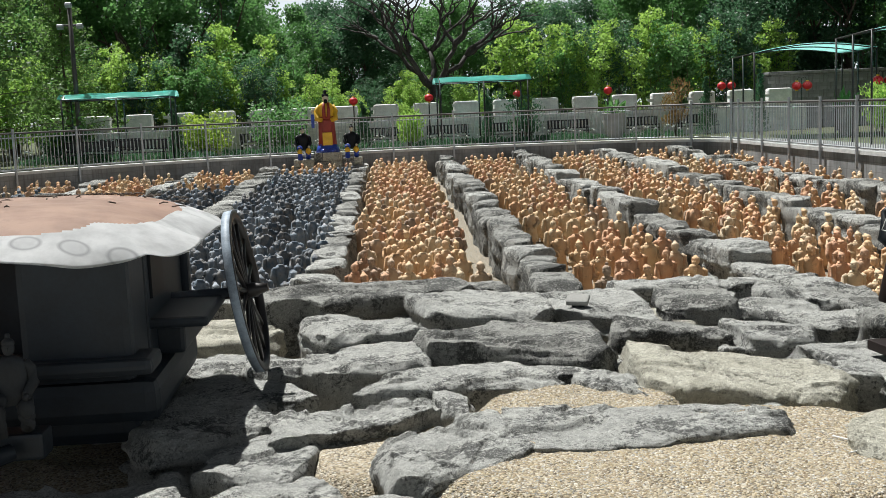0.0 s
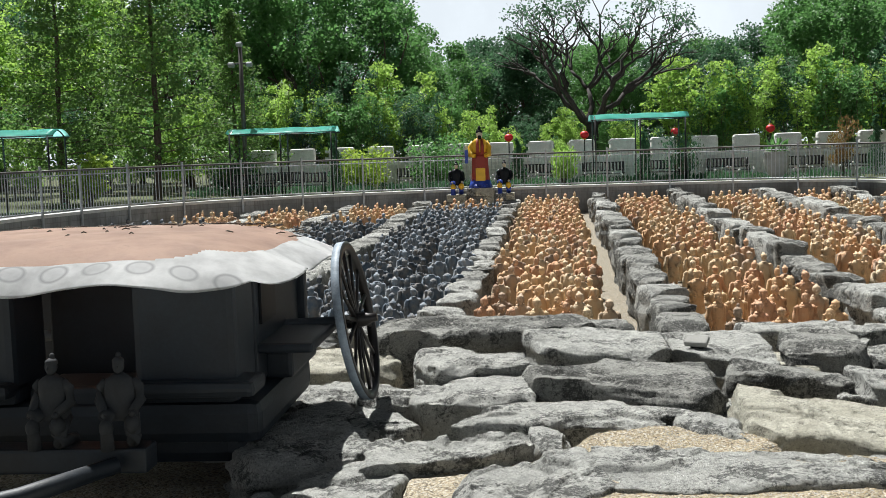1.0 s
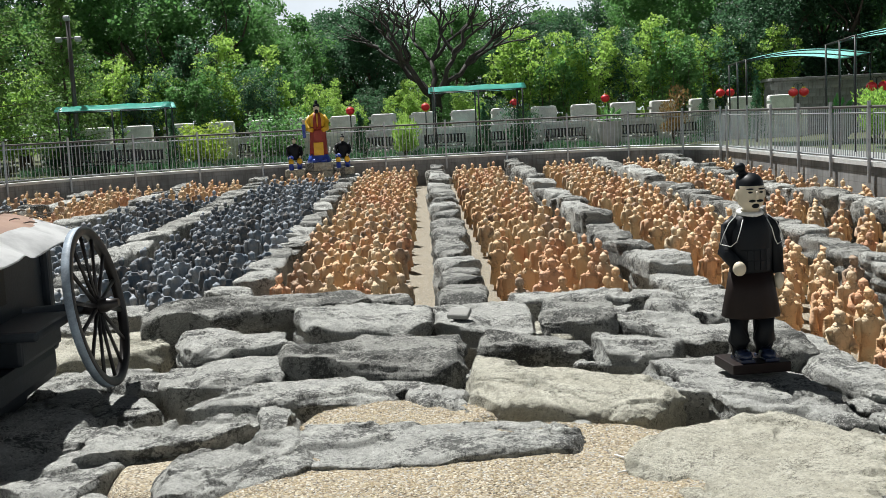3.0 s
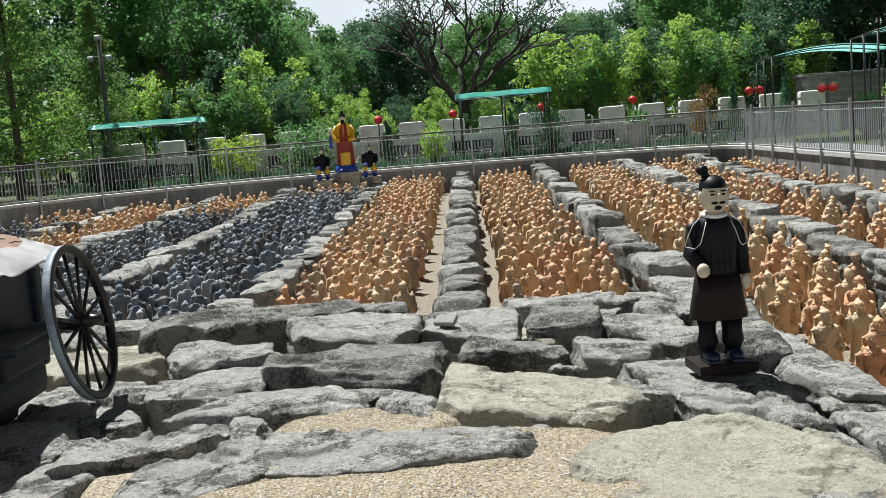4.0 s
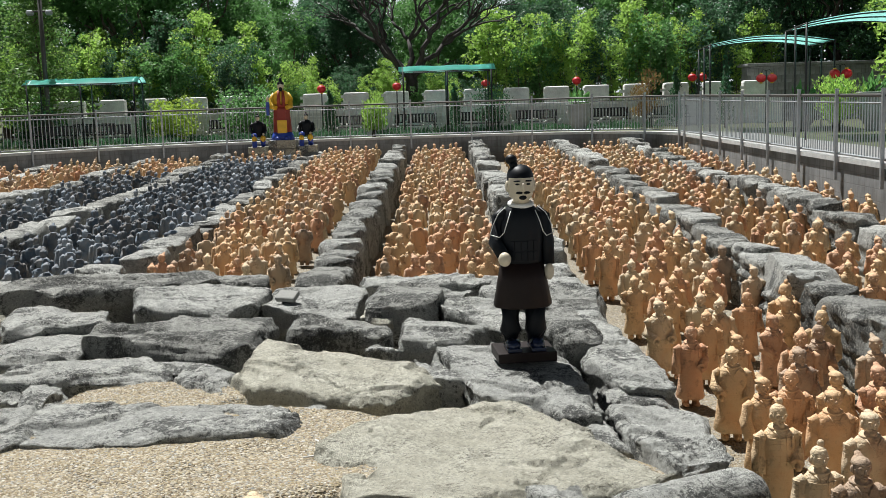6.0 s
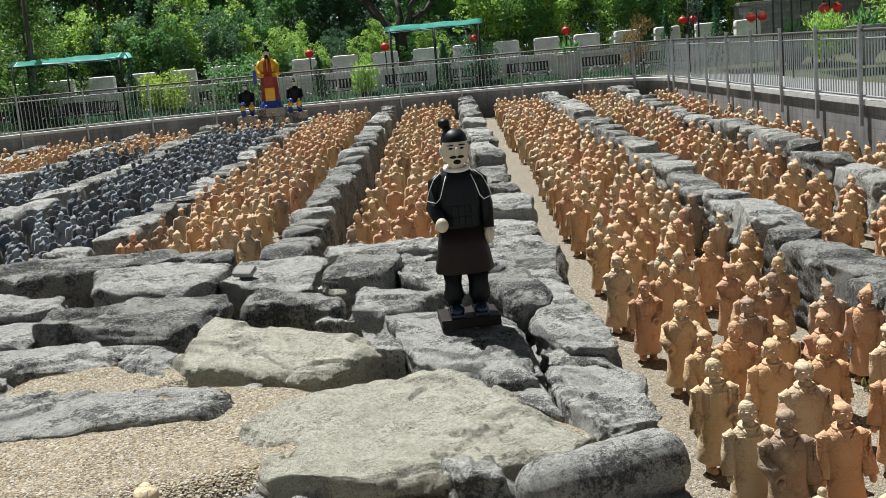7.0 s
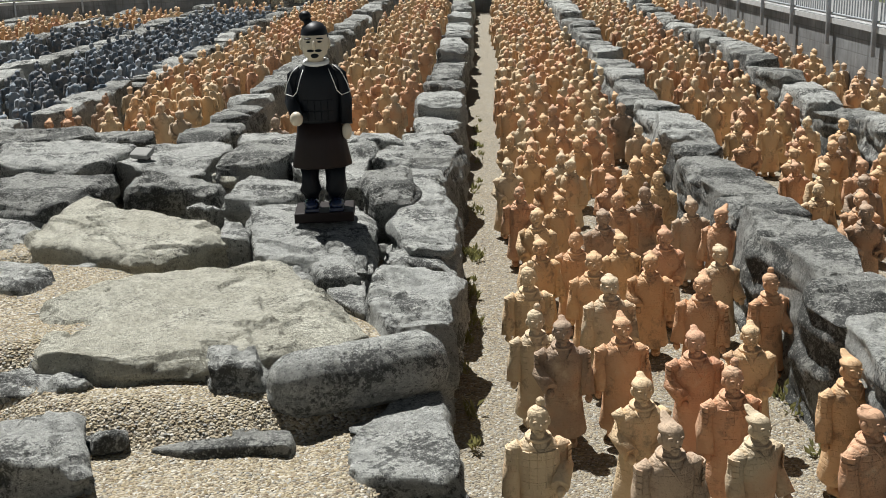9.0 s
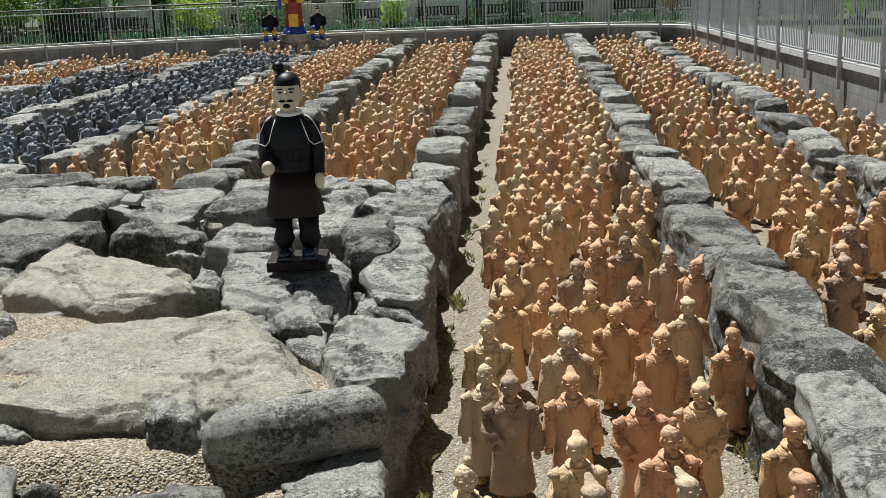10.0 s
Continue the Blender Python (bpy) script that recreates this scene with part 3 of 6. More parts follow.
def build_terrace():
    """Gravel fill under the boulders."""
    bm = bmesh.new()
    bmesh.ops.create_grid(bm, x_segments=308, y_segments=216, size=1)
    for v in bm.verts:
        x, y = -5.9 + v.co.x * 7.7, 6.9 + v.co.y * 5.4
        v.co = Vector((x, y, terrace_height(x, y)))
    ring = [e for e in bm.edges if e.is_boundary]
    skirt = bmesh.ops.extrude_edge_only(bm, edges=ring)["geom"]
    for v in skirt:
        if isinstance(v, bmesh.types.BMVert):
            v.co.z = FLOOR - 0.1
    for f in bm.faces:
        f.smooth = True
    tagged(part("terrace", bm, GRAVEL), "tan gravel fill between the terrace boulders", "gravel", kind="structure")


build_terrace()
ROCKS = random.Random(5)


def rock(x, y, lx, ly, rot, skew=0.0, tx=0.0, ty=0.0, top=0.62, h=0.45, mat=STONE, label="", round_=0.22, tilt=(0, 0), chips=7, rough=1.0, relief=1.0):
    """A boulder by its middle, length, width, turn, skew and taper, with its top at that height."""
    me = rock_mesh((lx * 1.06, ly * 1.06, h), ROCKS.random(), 0.024 if y < 8.5 else 0.036, round_, rough, skew, (tx, ty), chips, relief)
    me.materials.append(mat)
    ob = new("boulder", me)
    ob.matrix_world = pose(x, y, top, tilt[0] + ROCKS.uniform(-1.5, 1.5), tilt[1] + ROCKS.uniform(-1.5, 1.5), rot)
    return tagged(ob, label or "weathered grey limestone boulder lying on the gravel terrace", "boulder", "terrace boulders")


rock(0.61, 5.88, 1.44, 1.5, 27, 0.07, -0.05, 0.16, 0.65, 0.53, STONE_TAN, "large flat tan limestone slab")
rock(-0.26, 7.54, 1.39, 0.92, -31, -0.3, 0.26, -0.11, 0.68, 0.56, STONE_TAN, "tan limestone slab with a broken edge")
rock(1.02, 7.73, 0.82, 1.57, -1, -0.2, 0.1, 0.07, 0.6, 0.48, STONE, "grey boulder under the black officer statue")
rock(1.27, 6.86, 0.31, 0.47, -3, -0.29, -0.15, 0.12, 0.55, 0.43, STONE)
rock(1.38, 6.48, 0.24, 0.54, -14, -0.4, 0.08, 0.19, 0.52, 0.40, STONE)
rock(1.78, 6.31, 0.51, 1.08, -19, -0.32, 0.12, -0.04, 0.57, 0.69, STONE, "grey block on the edge of the soldier trench")
rock(1.82, 8.15, 0.45, 1.7, -21, -0.37, -0.14, -0.01, 0.6, 0.72, STONE, "long grey block on the edge of the trench")
rock(1.79, 7.3, 0.39, 0.4, -4, -0.11, -0.1, 0.16, 0.52, 0.64, STONE)
rock(0.99, 5.1, 0.29, 0.27, -12, -0.3, 0.1, -0.1, 0.66, 0.2, STONE, "", 0.5, (6, -5), 9)
rock(1.05, 5.14, 0.24, 0.22, 20, 0, 0, 0, 0.48, 0.25, STONE_DARK)
rock(1.8, 4.72, 0.49, 0.72, 18, 0.3, -0.01, 0.32, 0.42, 0.54, STONE)
rock(-0.04, 5.25, 0.62, 0.46, -10, -0.51, -0.23, -0.06, 0.6, 0.48, STONE)
rock(0.17, 4.5, 0.61, 0.46, -1, -0.4, -0.03, 0.04, 0.55, 0.43, STONE)
rock(1.03, 4.7, 0.55, 0.16, -2, 0.34, -0.12, 0.05, 0.42, 0.30, STONE_DARK, "flat dark broken stone on the gravel")
rock(0.48, 7.72, 0.18, 0.77, 8, -0.13, -0.03, 0.06, 0.62, 0.50, STONE)
rock(-0.07, 6.54, 0.32, 0.37, -10, -0.4, -0.05, -0, 0.6, 0.48, STONE)
rock(-1.09, 6.51, 1.53, 0.77, 0, -0.15, -0.01, -0.14, 0.69, 0.57, STONE, "flat grey slab partly covered by gravel")
rock(-1.06, 7.67, 0.51, 0.46, -37, -0.6, -0.17, 0.15, 0.64, 0.52, STONE)
rock(-2.07, 8, 1.23, 0.57, 9, 0.32, -0.17, 0.15, 0.64, 0.52, STONE, "long low grey limestone slab on the terrace")
rock(-2.77, 7.28, 1.05, 0.6, 16, 0.02, -0.06, -0.18, 0.6, 0.48, STONE)
rock(-2.25, 6.3, 0.8, 0.75, 26, 0.4, -0.15, -0.1, 0.69, 0.5, STONE)
rock(-2.14, 7.51, 0.23, 0.55, -5, -0.22, 0.21, 0.05, 0.62, 0.50, STONE)
rock(-2.69, 8.8, 0.89, 0.89, 4, -0.13, 0.05, -0.05, 0.62, 0.50, STONE)
rock(-1.53, 8.91, 1.41, 1.12, -8, -0.14, 0.04, 0.04, 0.7, 0.58, STONE_DARK, "broad cracked grey limestone slab on the terrace")
rock(-2.7, 9.62, 0.91, 0.89, -5, -0.26, 0.08, -0.15, 0.72, 0.60, STONE)
rock(-1.63, 10.32, 1.17, 1.2, -9, -0.29, 0.17, -0.15, 0.73, 0.61, STONE, "grey slab with a dark lichened front edge")
rock(-2.71, 11.12, 2.08, 0.75, 9, -0.1, 0.02, -0.21, 0.76, 0.64, STONE_DARK, "long dark weathered boulder at the trench end")
rock(-3.21, 12.69, 0.55, 0.62, -12, -0.39, 0.03, -0.01, 0.66, 0.54, STONE)
rock(-4.08, 10.47, 1.14, 1.04, 13, -0.09, 0.08, -0.15, 0.55, 0.43, STONE_TAN, "pale plank-like slab beside the wagon wheel")
rock(-3.3, 8.36, 0.45, 0.66, -7, -0.37, 0.07, -0.36, 0.5, 0.38, STONE)
rock(-0.55, 10.37, 0.96, 1.25, -21, -0.33, 0.08, 0.09, 0.66, 0.54, STONE, "pale limestone boulder with a floodlight on it")
rock(0.29, 10.12, 0.65, 1.02, -10, -0.05, -0.01, 0, 0.72, 0.60, STONE_DARK, "dark rounded boulder raised above its neighbours")
rock(0.09, 9.96, 0.46, 0.55, -30, -0.46, 0.06, -0.01, 0.58, 0.46, STONE_TAN, "small pale limestone block between boulders")
rock(-0.27, 9.11, 0.89, 0.41, -26, -0.52, 0, -0.03, 0.66, 0.54, STONE_DARK)
rock(0.55, 8.97, 0.66, 0.81, -16, -0.02, 0.05, -0.21, 0.64, 0.52, STONE)
rock(0.92, 9.82, 0.84, 0.72, -42, -0.6, -0.14, 0.36, 0.62, 0.50, STONE)
rock(1.17, 10.41, 0.27, 0.69, -8, 0.04, -0.02, -0.11, 0.68, 0.56, STONE)
rock(1.52, 8.66, 0.38, 0.96, 18, 0.21, 0.03, 0.07, 0.72, 0.60, STONE_DARK, "small dark pitted boulder behind the officer statue")
rock(-3.76, 7.53, 0.81, 0.96, 9, -0.06, 0.02, -0.17, 0.58, 0.46, STONE, "boulder in the shade before the wagon")
rock(-3.28, 6.8, 0.57, 0.81, 14, 0.44, -0.03, 0.4, 0.55, 0.43, STONE)
rock(1.58, 5.1, 0.82, 0.29, 22, 0, 0, 0, 0.7, 0.31, STONE, "rounded column-like grey stone on its side", 0.95, (0, 0), 0, 0.22, 0.3)
rock(-4.3, 12.0, 0.7, 0.6, 7, 0, 0, 0, 0.6)
rock(-3.9, 9.4, 1.0, 0.7, 12, 0, 0, 0, 0.5, 0.4)
rock(-4.1, 8.5, 1.2, 0.7, 15, 0, 0, 0, 0.48, 0.4)
rock(-3.35, 9.1, 0.5, 0.6, 5, 0, 0.1, 0, 0.56)
rock(-4.9, 6.3, 1.2, 0.6, 4, 0, 0, 0, 0.5, 0.4)
rock(-4.1, 6.3, 0.8, 0.6, 15, 0, 0, 0, 0.5, 0.4)
rock(-3.2, 6.1, 0.7, 0.5, 20, 0.2, 0, 0, 0.52)
rock(-2.45, 5.65, 0.6, 0.5, 12, 0.1, 0, 0, 0.58)
rock(-5.6, 10.3, 1.5, 0.9, 8, 0, 0, 0, 0.5)
rock(-5.0, 11.8, 1.4, 0.8, -4, 0, 0, 0, 0.55)
rock(-7.4, 11.6, 1.6, 0.9, 4, 0, 0, 0, 0.55)
rock(-7.4, 9.7, 1.6, 1.2, 12, 0, 0, 0, 0.5)
rock(-1.85, 11.9, 1.3, 0.6, -3, 0, 0, 0, 0.62, 0.45, STONE_DARK)
rock(0.4, 11.35, 1.2, 0.55, 1, 0, 0, 0, 0.64)
rock(1.1, 11.3, 0.7, 0.5, 12, 0, 0, 0, 0.62)
rock(0.75, 10.75, 0.35, 0.4, -10, 0, 0, 0, 0.6)
rock(1.5, 10.3, 0.4, 0.7, 4, 0, 0, 0, 0.62)
rock(1.3, 9.4, 0.55, 0.45, -12, 0, 0, 0, 0.6)
rock(1.68, 9.35, 0.45, 0.3, 8, 0, 0, 0, 0.64, 0.6)
rock(-0.75, 8.45, 0.35, 0.3, 20, 0, 0, 0, 0.58)
rock(0.1, 8.5, 0.3, 0.25, -30, 0, 0, 0, 0.6)
rock(-1.3, 8.25, 0.5, 0.25, 5, 0, 0, 0, 0.58)
rock(-0.35, 6.75, 0.28, 0.3, -10, 0, 0, 0, 0.62)
rock(1.0, 6.75, 0.25, 0.3, -15, 0, 0, 0, 0.56, 0.4)
rock(0.5, 4.78, 0.16, 0.3, 10, 0, 0, 0, 0.5, 0.3)
rock(1.42, 4.78, 0.08, 0.06, 30, 0, 0, 0, 0.42, 0.07, STONE_TAN, "small pale stone on the gravel")
rock(1.66, 4.82, 0.13, 0.12, 60, 0, 0, 0, 0.4, 0.06, STONE, "small flat grey stone on the gravel")


def filler_rocks():
    """Small broken stones wedged between the boulders, and loose pebbles on the gravel."""
    rng = random.Random(77)
    shapes = [rock_mesh((1, 0.8, 0.6), i, 0.12, 0.4, 1.6, chips=9) for i in range(5)]
    for me in shapes:
        me.materials.append(STONE)
    for k in range(260):
        x, y = rng.uniform(-4.4, 1.6), rng.uniform(4.6, 12.2)
        if terrace_height(x, y) > 0.36:
            continue
        s = rng.choice((0.1, 0.14, 0.2, 0.26))
        if y < 5.9 and x > -1.8:
            s *= 0.35
        ob = new("rubble_stone", shapes[k % 5])
        z = terrace_height(x, y)
        ob.matrix_world = pose(x, y, z + s * 0.3, rng.uniform(-20, 20), rng.uniform(-20, 20), rng.uniform(0, 360)) @ Matrix.Scale(s, 4)
        tagged(ob, "small broken grey stone wedged between boulders", "stone", "rubble stones")


filler_rocks()


# ---- the clay army ----
def soldier_mesh(kind, seg, material):
    """A standing robed clay soldier, about 0.66 m tall, facing -y: one plain mesh."""
    rng = random.Random(kind)
    bm = bmesh.new()
    wide = rng.uniform(0.94, 1.08)
    rings = ((0.065, 0.116, 0.1, -0.004, 1.0), (0.075, 0.121, 0.103, -0.004, 1.0), (0.16, 0.108, 0.09, -0.002, 0.8), (0.25, 0.098, 0.079, 0, 0.4), (0.305, 0.092, 0.073, 0, 0.0), (0.315, 0.096, 0.077, 0, 0),
             (0.33, 0.093, 0.074, 0, 0), (0.4, 0.098, 0.077, 0, 0), (0.455, 0.101, 0.073, 0, 0), (0.49, 0.09, 0.064, 0, 0), (0.515, 0.066, 0.054, 0, 0), (0.53, 0.046, 0.043, -0.003, 0), (0.55, 0.032, 0.033, -0.006, 0))
    if seg < 10:
        rings = rings[1::2]
    add_lathe(bm, [(z, rx * wide, ry, oy, fo) for z, rx, ry, oy, fo in rings], seg, 0.045, 5, rng.uniform(0, 6))
    near = seg >= 12
    for s in (-1, 1):
        add_tube(bm, [(0.042 * s, -0.005, 0.0), (0.042 * s, 0, 0.1)], [(0.03, 0.036), 0.034], 8 if near else 5)
        if near:
            add_ball(bm, (0.044 * s, -0.04, 0.018), (0.028, 0.055, 0.02), 8, 5)
        hand = rng.choice(((0.125, -0.03, 0.27), (0.11, -0.085, 0.31), (0.12, -0.06, 0.28), (0.07, -0.105, 0.335)))
        elbow = (rng.uniform(0.108, 0.118) * s, rng.uniform(-0.01, 0.02), 0.385)
        add_tube(bm, [(0.075 * s, 0, 0.492), (0.1 * s, 0.003, 0.472), elbow, (hand[0] * s, hand[1], hand[2])], [0.03, 0.038, 0.04, 0.039], 9 if near else 5)
        add_ball(bm, (hand[0] * s, hand[1] - 0.012, hand[2] - 0.014), (0.02, 0.023, 0.024), 8 if near else 5, 5 if near else 4)
    if near:
        add_tube(bm, [(0.05 * math.cos(a), -0.004 + 0.047 * math.sin(a), 0.527 + 0.006 * math.sin(a)) for a in (i * math.pi / 6 for i in range(13))], [0.009] * 13, 6, False)
    def head(p):
        return (p[0], p[1], 0.545 + (p[2] - 0.545) * 1.17)

    def ball(p, r, u, v):
        add_ball(bm, (p[0] * 1.17, p[1] * 1.17, head(p)[2]), tuple(k * 1.17 for k in r), u, v)

    def cap(rings):
        add_lathe(bm, [(0.6175 + (z - 0.606) * 0.72, rx * 1.17, ry * 1.17, oy * 1.7 + 0.004, 0) for z, rx, ry, oy in rings], hs)

    ball((0, -0.008, 0.588), (0.037, 0.043, 0.05), 13 if near else 7, 9 if near else 5)
    if near:
        ball((0, -0.05, 0.583), (0.007, 0.011, 0.014), 6, 5)
        for s in (-1, 1):
            ball((0.017 * s, -0.043, 0.6), (0.012, 0.006, 0.004), 6, 4)
            ball((0.016 * s, -0.043, 0.591), (0.008, 0.006, 0.004), 6, 4)
            ball((0.037 * s, -0.004, 0.586), (0.008, 0.013, 0.019), 6, 5)
            ball((0.009 * s, -0.045, 0.569), (0.011, 0.006, 0.003), 6, 4)
        ball((0, -0.045, 0.561), (0.012, 0.008, 0.005), 8, 4)
        ball((0, -0.036, 0.549), (0.016, 0.014, 0.013), 8, 5)
    hat = kind % 4
    hs = 11 if near else 6
    if hat == 0:
        cap([(0.606, 0.039, 0.045, -0.004), (0.614, 0.041, 0.046, -0.003), (0.632, 0.034, 0.038, 0.002), (0.648, 0.018, 0.022, 0.012), (0.668, 0.013, 0.014, 0.022), (0.674, 0.006, 0.007, 0.022)])
    elif hat == 1:
        ball((0, 0.0, 0.607), (0.039, 0.044, 0.038), hs, 7)
        ball((0.012, 0.012, 0.652), (0.017, 0.017, 0.02), hs, 6)
    elif hat == 2:
        cap([(0.606, 0.04, 0.045, -0.004), (0.616, 0.041, 0.046, -0.002), (0.636, 0.037, 0.041, 0.002), (0.644, 0.02, 0.024, 0.004), (0.654, 0.02, 0.02, 0.012), (0.664, 0.008, 0.01, 0.012)])
    else:
        cap([(0.606, 0.04, 0.045, -0.004), (0.622, 0.039, 0.043, 0), (0.638, 0.026, 0.03, 0.002), (0.65, 0.019, 0.018, 0.024), (0.672, 0.011, 0.011, 0.036), (0.678, 0.005, 0.005, 0.036)])
    if near and kind % 4 == 1:  # plated armour over the robe
        for r in range(5):
            z = 0.33 + r * 0.034
            for c in range(5):
                a = -math.pi / 2 + (c - 2) * 0.36
                add_box(bm, (0.0945 * math.cos(a), 0.0715 * math.sin(a), z), (0.0335, 0.008, 0.0325), Matrix.Rotation(a + math.pi / 2, 3, "Z"), bevel=0.003)
    if near:  # lapel, belt knot and shoulder plates
        add_tube(bm, [(-0.045, -0.05, 0.52), (-0.012, -0.07, 0.475), (0.016, -0.074, 0.43)], [0.006, 0.005, 0.003], 5)
        add_tube(bm, [(0.045, -0.05, 0.52), (0.012, -0.068, 0.478)], [0.006, 0.004], 5)
        if kind % 3:
            for s in (-1, 1):
                for r in range(4):
                    for c in range(3):
                        a = (c - 1) * 0.7 + (0 if s > 0 else math.pi)
                        add_box(bm, (s * 0.106 + 0.031 * math.cos(a), 0.036 * math.sin(a), 0.475 - r * 0.026), (0.006, 0.026, 0.022), Matrix.Rotation(a, 3, "Z"), bevel=0.002)
    me = bpy.data.meshes.new("clay_soldier")
    bm.to_mesh(me)
    bm.free()
    me.materials.append(material)
    return me


NEAR_SHAPES = [soldier_mesh(k, 16, TERRACOTTA) for k in range(8)]
FAR_SHAPES = [soldier_mesh(k, 8, TERRACOTTA) for k in range(8)]
ARMY = random.Random(31)


def mesh_arrays(me):
    co = np.empty(len(me.vertices) * 3)
    me.vertices.foreach_get("co", co)
    return co.reshape(-1, 3), [tuple(p.vertices) for p in me.polygons]


FAR_ARRAYS = [mesh_arrays(me) for me in FAR_SHAPES]


def soldier_spots(u0, u1, y0, y1, across=0.42, along=0.47):
    n = max(1, int((u1 - u0) / across))
    step = (u1 - u0) / n
    y = y0
    row = 0
    while y < y1:
        for k in range(n):
            if ARMY.random() < 0.05:
                continue
            u = u0 + (k + 0.5 + (0.22 if row % 2 else -0.22)) * step + ARMY.uniform(-0.09, 0.09)
            yy = y + ARMY.uniform(-0.13, 0.13)
            yield row_x(u, yy), yy, ARMY.gauss(0, 15), ARMY.uniform(0.93, 1.07)
        y += along
        row += 1


def company(spots, material, near_y, label):
    """Those near the walk are things of their own; the far ranks are one joined crowd."""
    verts, faces, tones, base = [], [], [], 0
    for x, y, turn, s in spots:
        k = ARMY.randrange(8)
        if y < near_y:
            ob = new("clay_soldier", NEAR_SHAPES[k])
            ob.matrix_world = pose(x, y, FLOOR + 0.01 + rise(y), 0, 0, turn) @ Matrix.Scale(s, 4)
            tagged(ob, "standing terracotta soldier statue in a long robe on gravel", "statue", "terracotta soldiers")
            continue
        co, fs = FAR_ARRAYS[k]
        c, d = math.cos(radians(turn)), math.sin(radians(turn))
        rot = np.array(((c, -d, 0), (d, c, 0), (0, 0, 1)))
        verts.append((co @ rot.T) * s + np.array((x, y, FLOOR + 0.01 + rise(y))))
        faces += [tuple(i + base for i in f) for f in fs]
        base += len(co)
        tones += [ARMY.random()] * len(co)
    if not verts:
        return
    me = bpy.data.meshes.new("clay_soldiers")
    me.from_pydata(np.concatenate(verts).tolist(), [], faces)
    me.attributes.new("tone", "FLOAT", "POINT").data.foreach_set("value", tones)
    me.polygons.foreach_set("use_smooth", [True] * len(faces))
    me.materials.append(material)
    ob = new("clay_soldier_ranks", me)
    tagged(ob, label, "statues", kind="stuff")


ORANGE = "ranks of small terracotta soldier statues filling a trench"
GREY = "ranks of small charcoal-grey soldier statues filling a trench"
FRONT_SPOTS = [
    (2.37, 4.55), (2.57, 5.56), (2.45, 5.8), (2.46, 6.47), (2.58, 7.12), (2.83, 8.5), (2.83, 7.31), (2.87, 6.69), (2.9, 6.23), (2.88, 5.63), (2.85, 4.84), (2.87, 4.3),
    (3.2, 5.38), (3.26, 4.9), (3.25, 4.44), (3.5, 5.5), (3.84, 6.37), (3.9, 7.8), (3.69, 6.95), (3.42, 6.22), (3.41, 7.3), (3.23, 6.8), (3.12, 7.28), (3.77, 8.18),
    (3.68, 9.0), (3.25, 8.29), (3.31, 9.12), (2.55, 8.81), (2.62, 7.92), (2.84, 9.4), (3.81, 4.98), (3.69, 4.41), (2.5, 9.7), (3.08, 7.85), (3.5, 8.6), (3.6, 9.65), (3.05, 9.75),
]
company([(x, y, ARMY.gauss(0, 16), ARMY.uniform(0.96, 1.06)) for x, y in FRONT_SPOTS], TERRACOTTA, 15.5, ORANGE)
company(soldier_spots(2.28, 3.7, 10.2, 33.8, 0.345, 0.52), TERRACOTTA, 15.5, ORANGE)
company(soldier_spots(4.5, 5.8, 4.5, 33.2, 0.36, 0.52), TERRACOTTA, 15.5, ORANGE)
company(soldier_spots(6.48, 7.24, 5.5, 31.5, 0.37), TERRACOTTA, 14, ORANGE)
company(soldier_spots(-0.42, 1.08, 12.6, 34.8, 0.38, 0.53), TERRACOTTA, 15.5, ORANGE)
company(soldier_spots(-3.2, -1.6, 12.9, 34.8, 0.38, 0.53), TERRACOTTA, 15.0, ORANGE)
company(soldier_spots(-5.8, -3.65, 12.6, 32.2), SOOT_CLAY, 0, GREY)
company(soldier_spots(-5.8, -3.65, 32.3, 33.6), TERRACOTTA, 0, ORANGE)
company(soldier_spots(-8.15, -6.55, 12.6, 28.5), SOOT_CLAY, 0, GREY)
company(soldier_spots(-8.15, -6.55, 28.8, 33.0), TERRACOTTA, 0, ORANGE)
company(soldier_spots(-10.45, -8.8, 12.6, 32.6), TERRACOTTA, 0, ORANGE)
company(soldier_spots(-13.6, -11.2, 12.6, 29.0), SOOT_CLAY, 0, GREY)


company(soldier_spots(-12.6, -11.2, 29.3, 31.2), TERRACOTTA, 0, ORANGE)


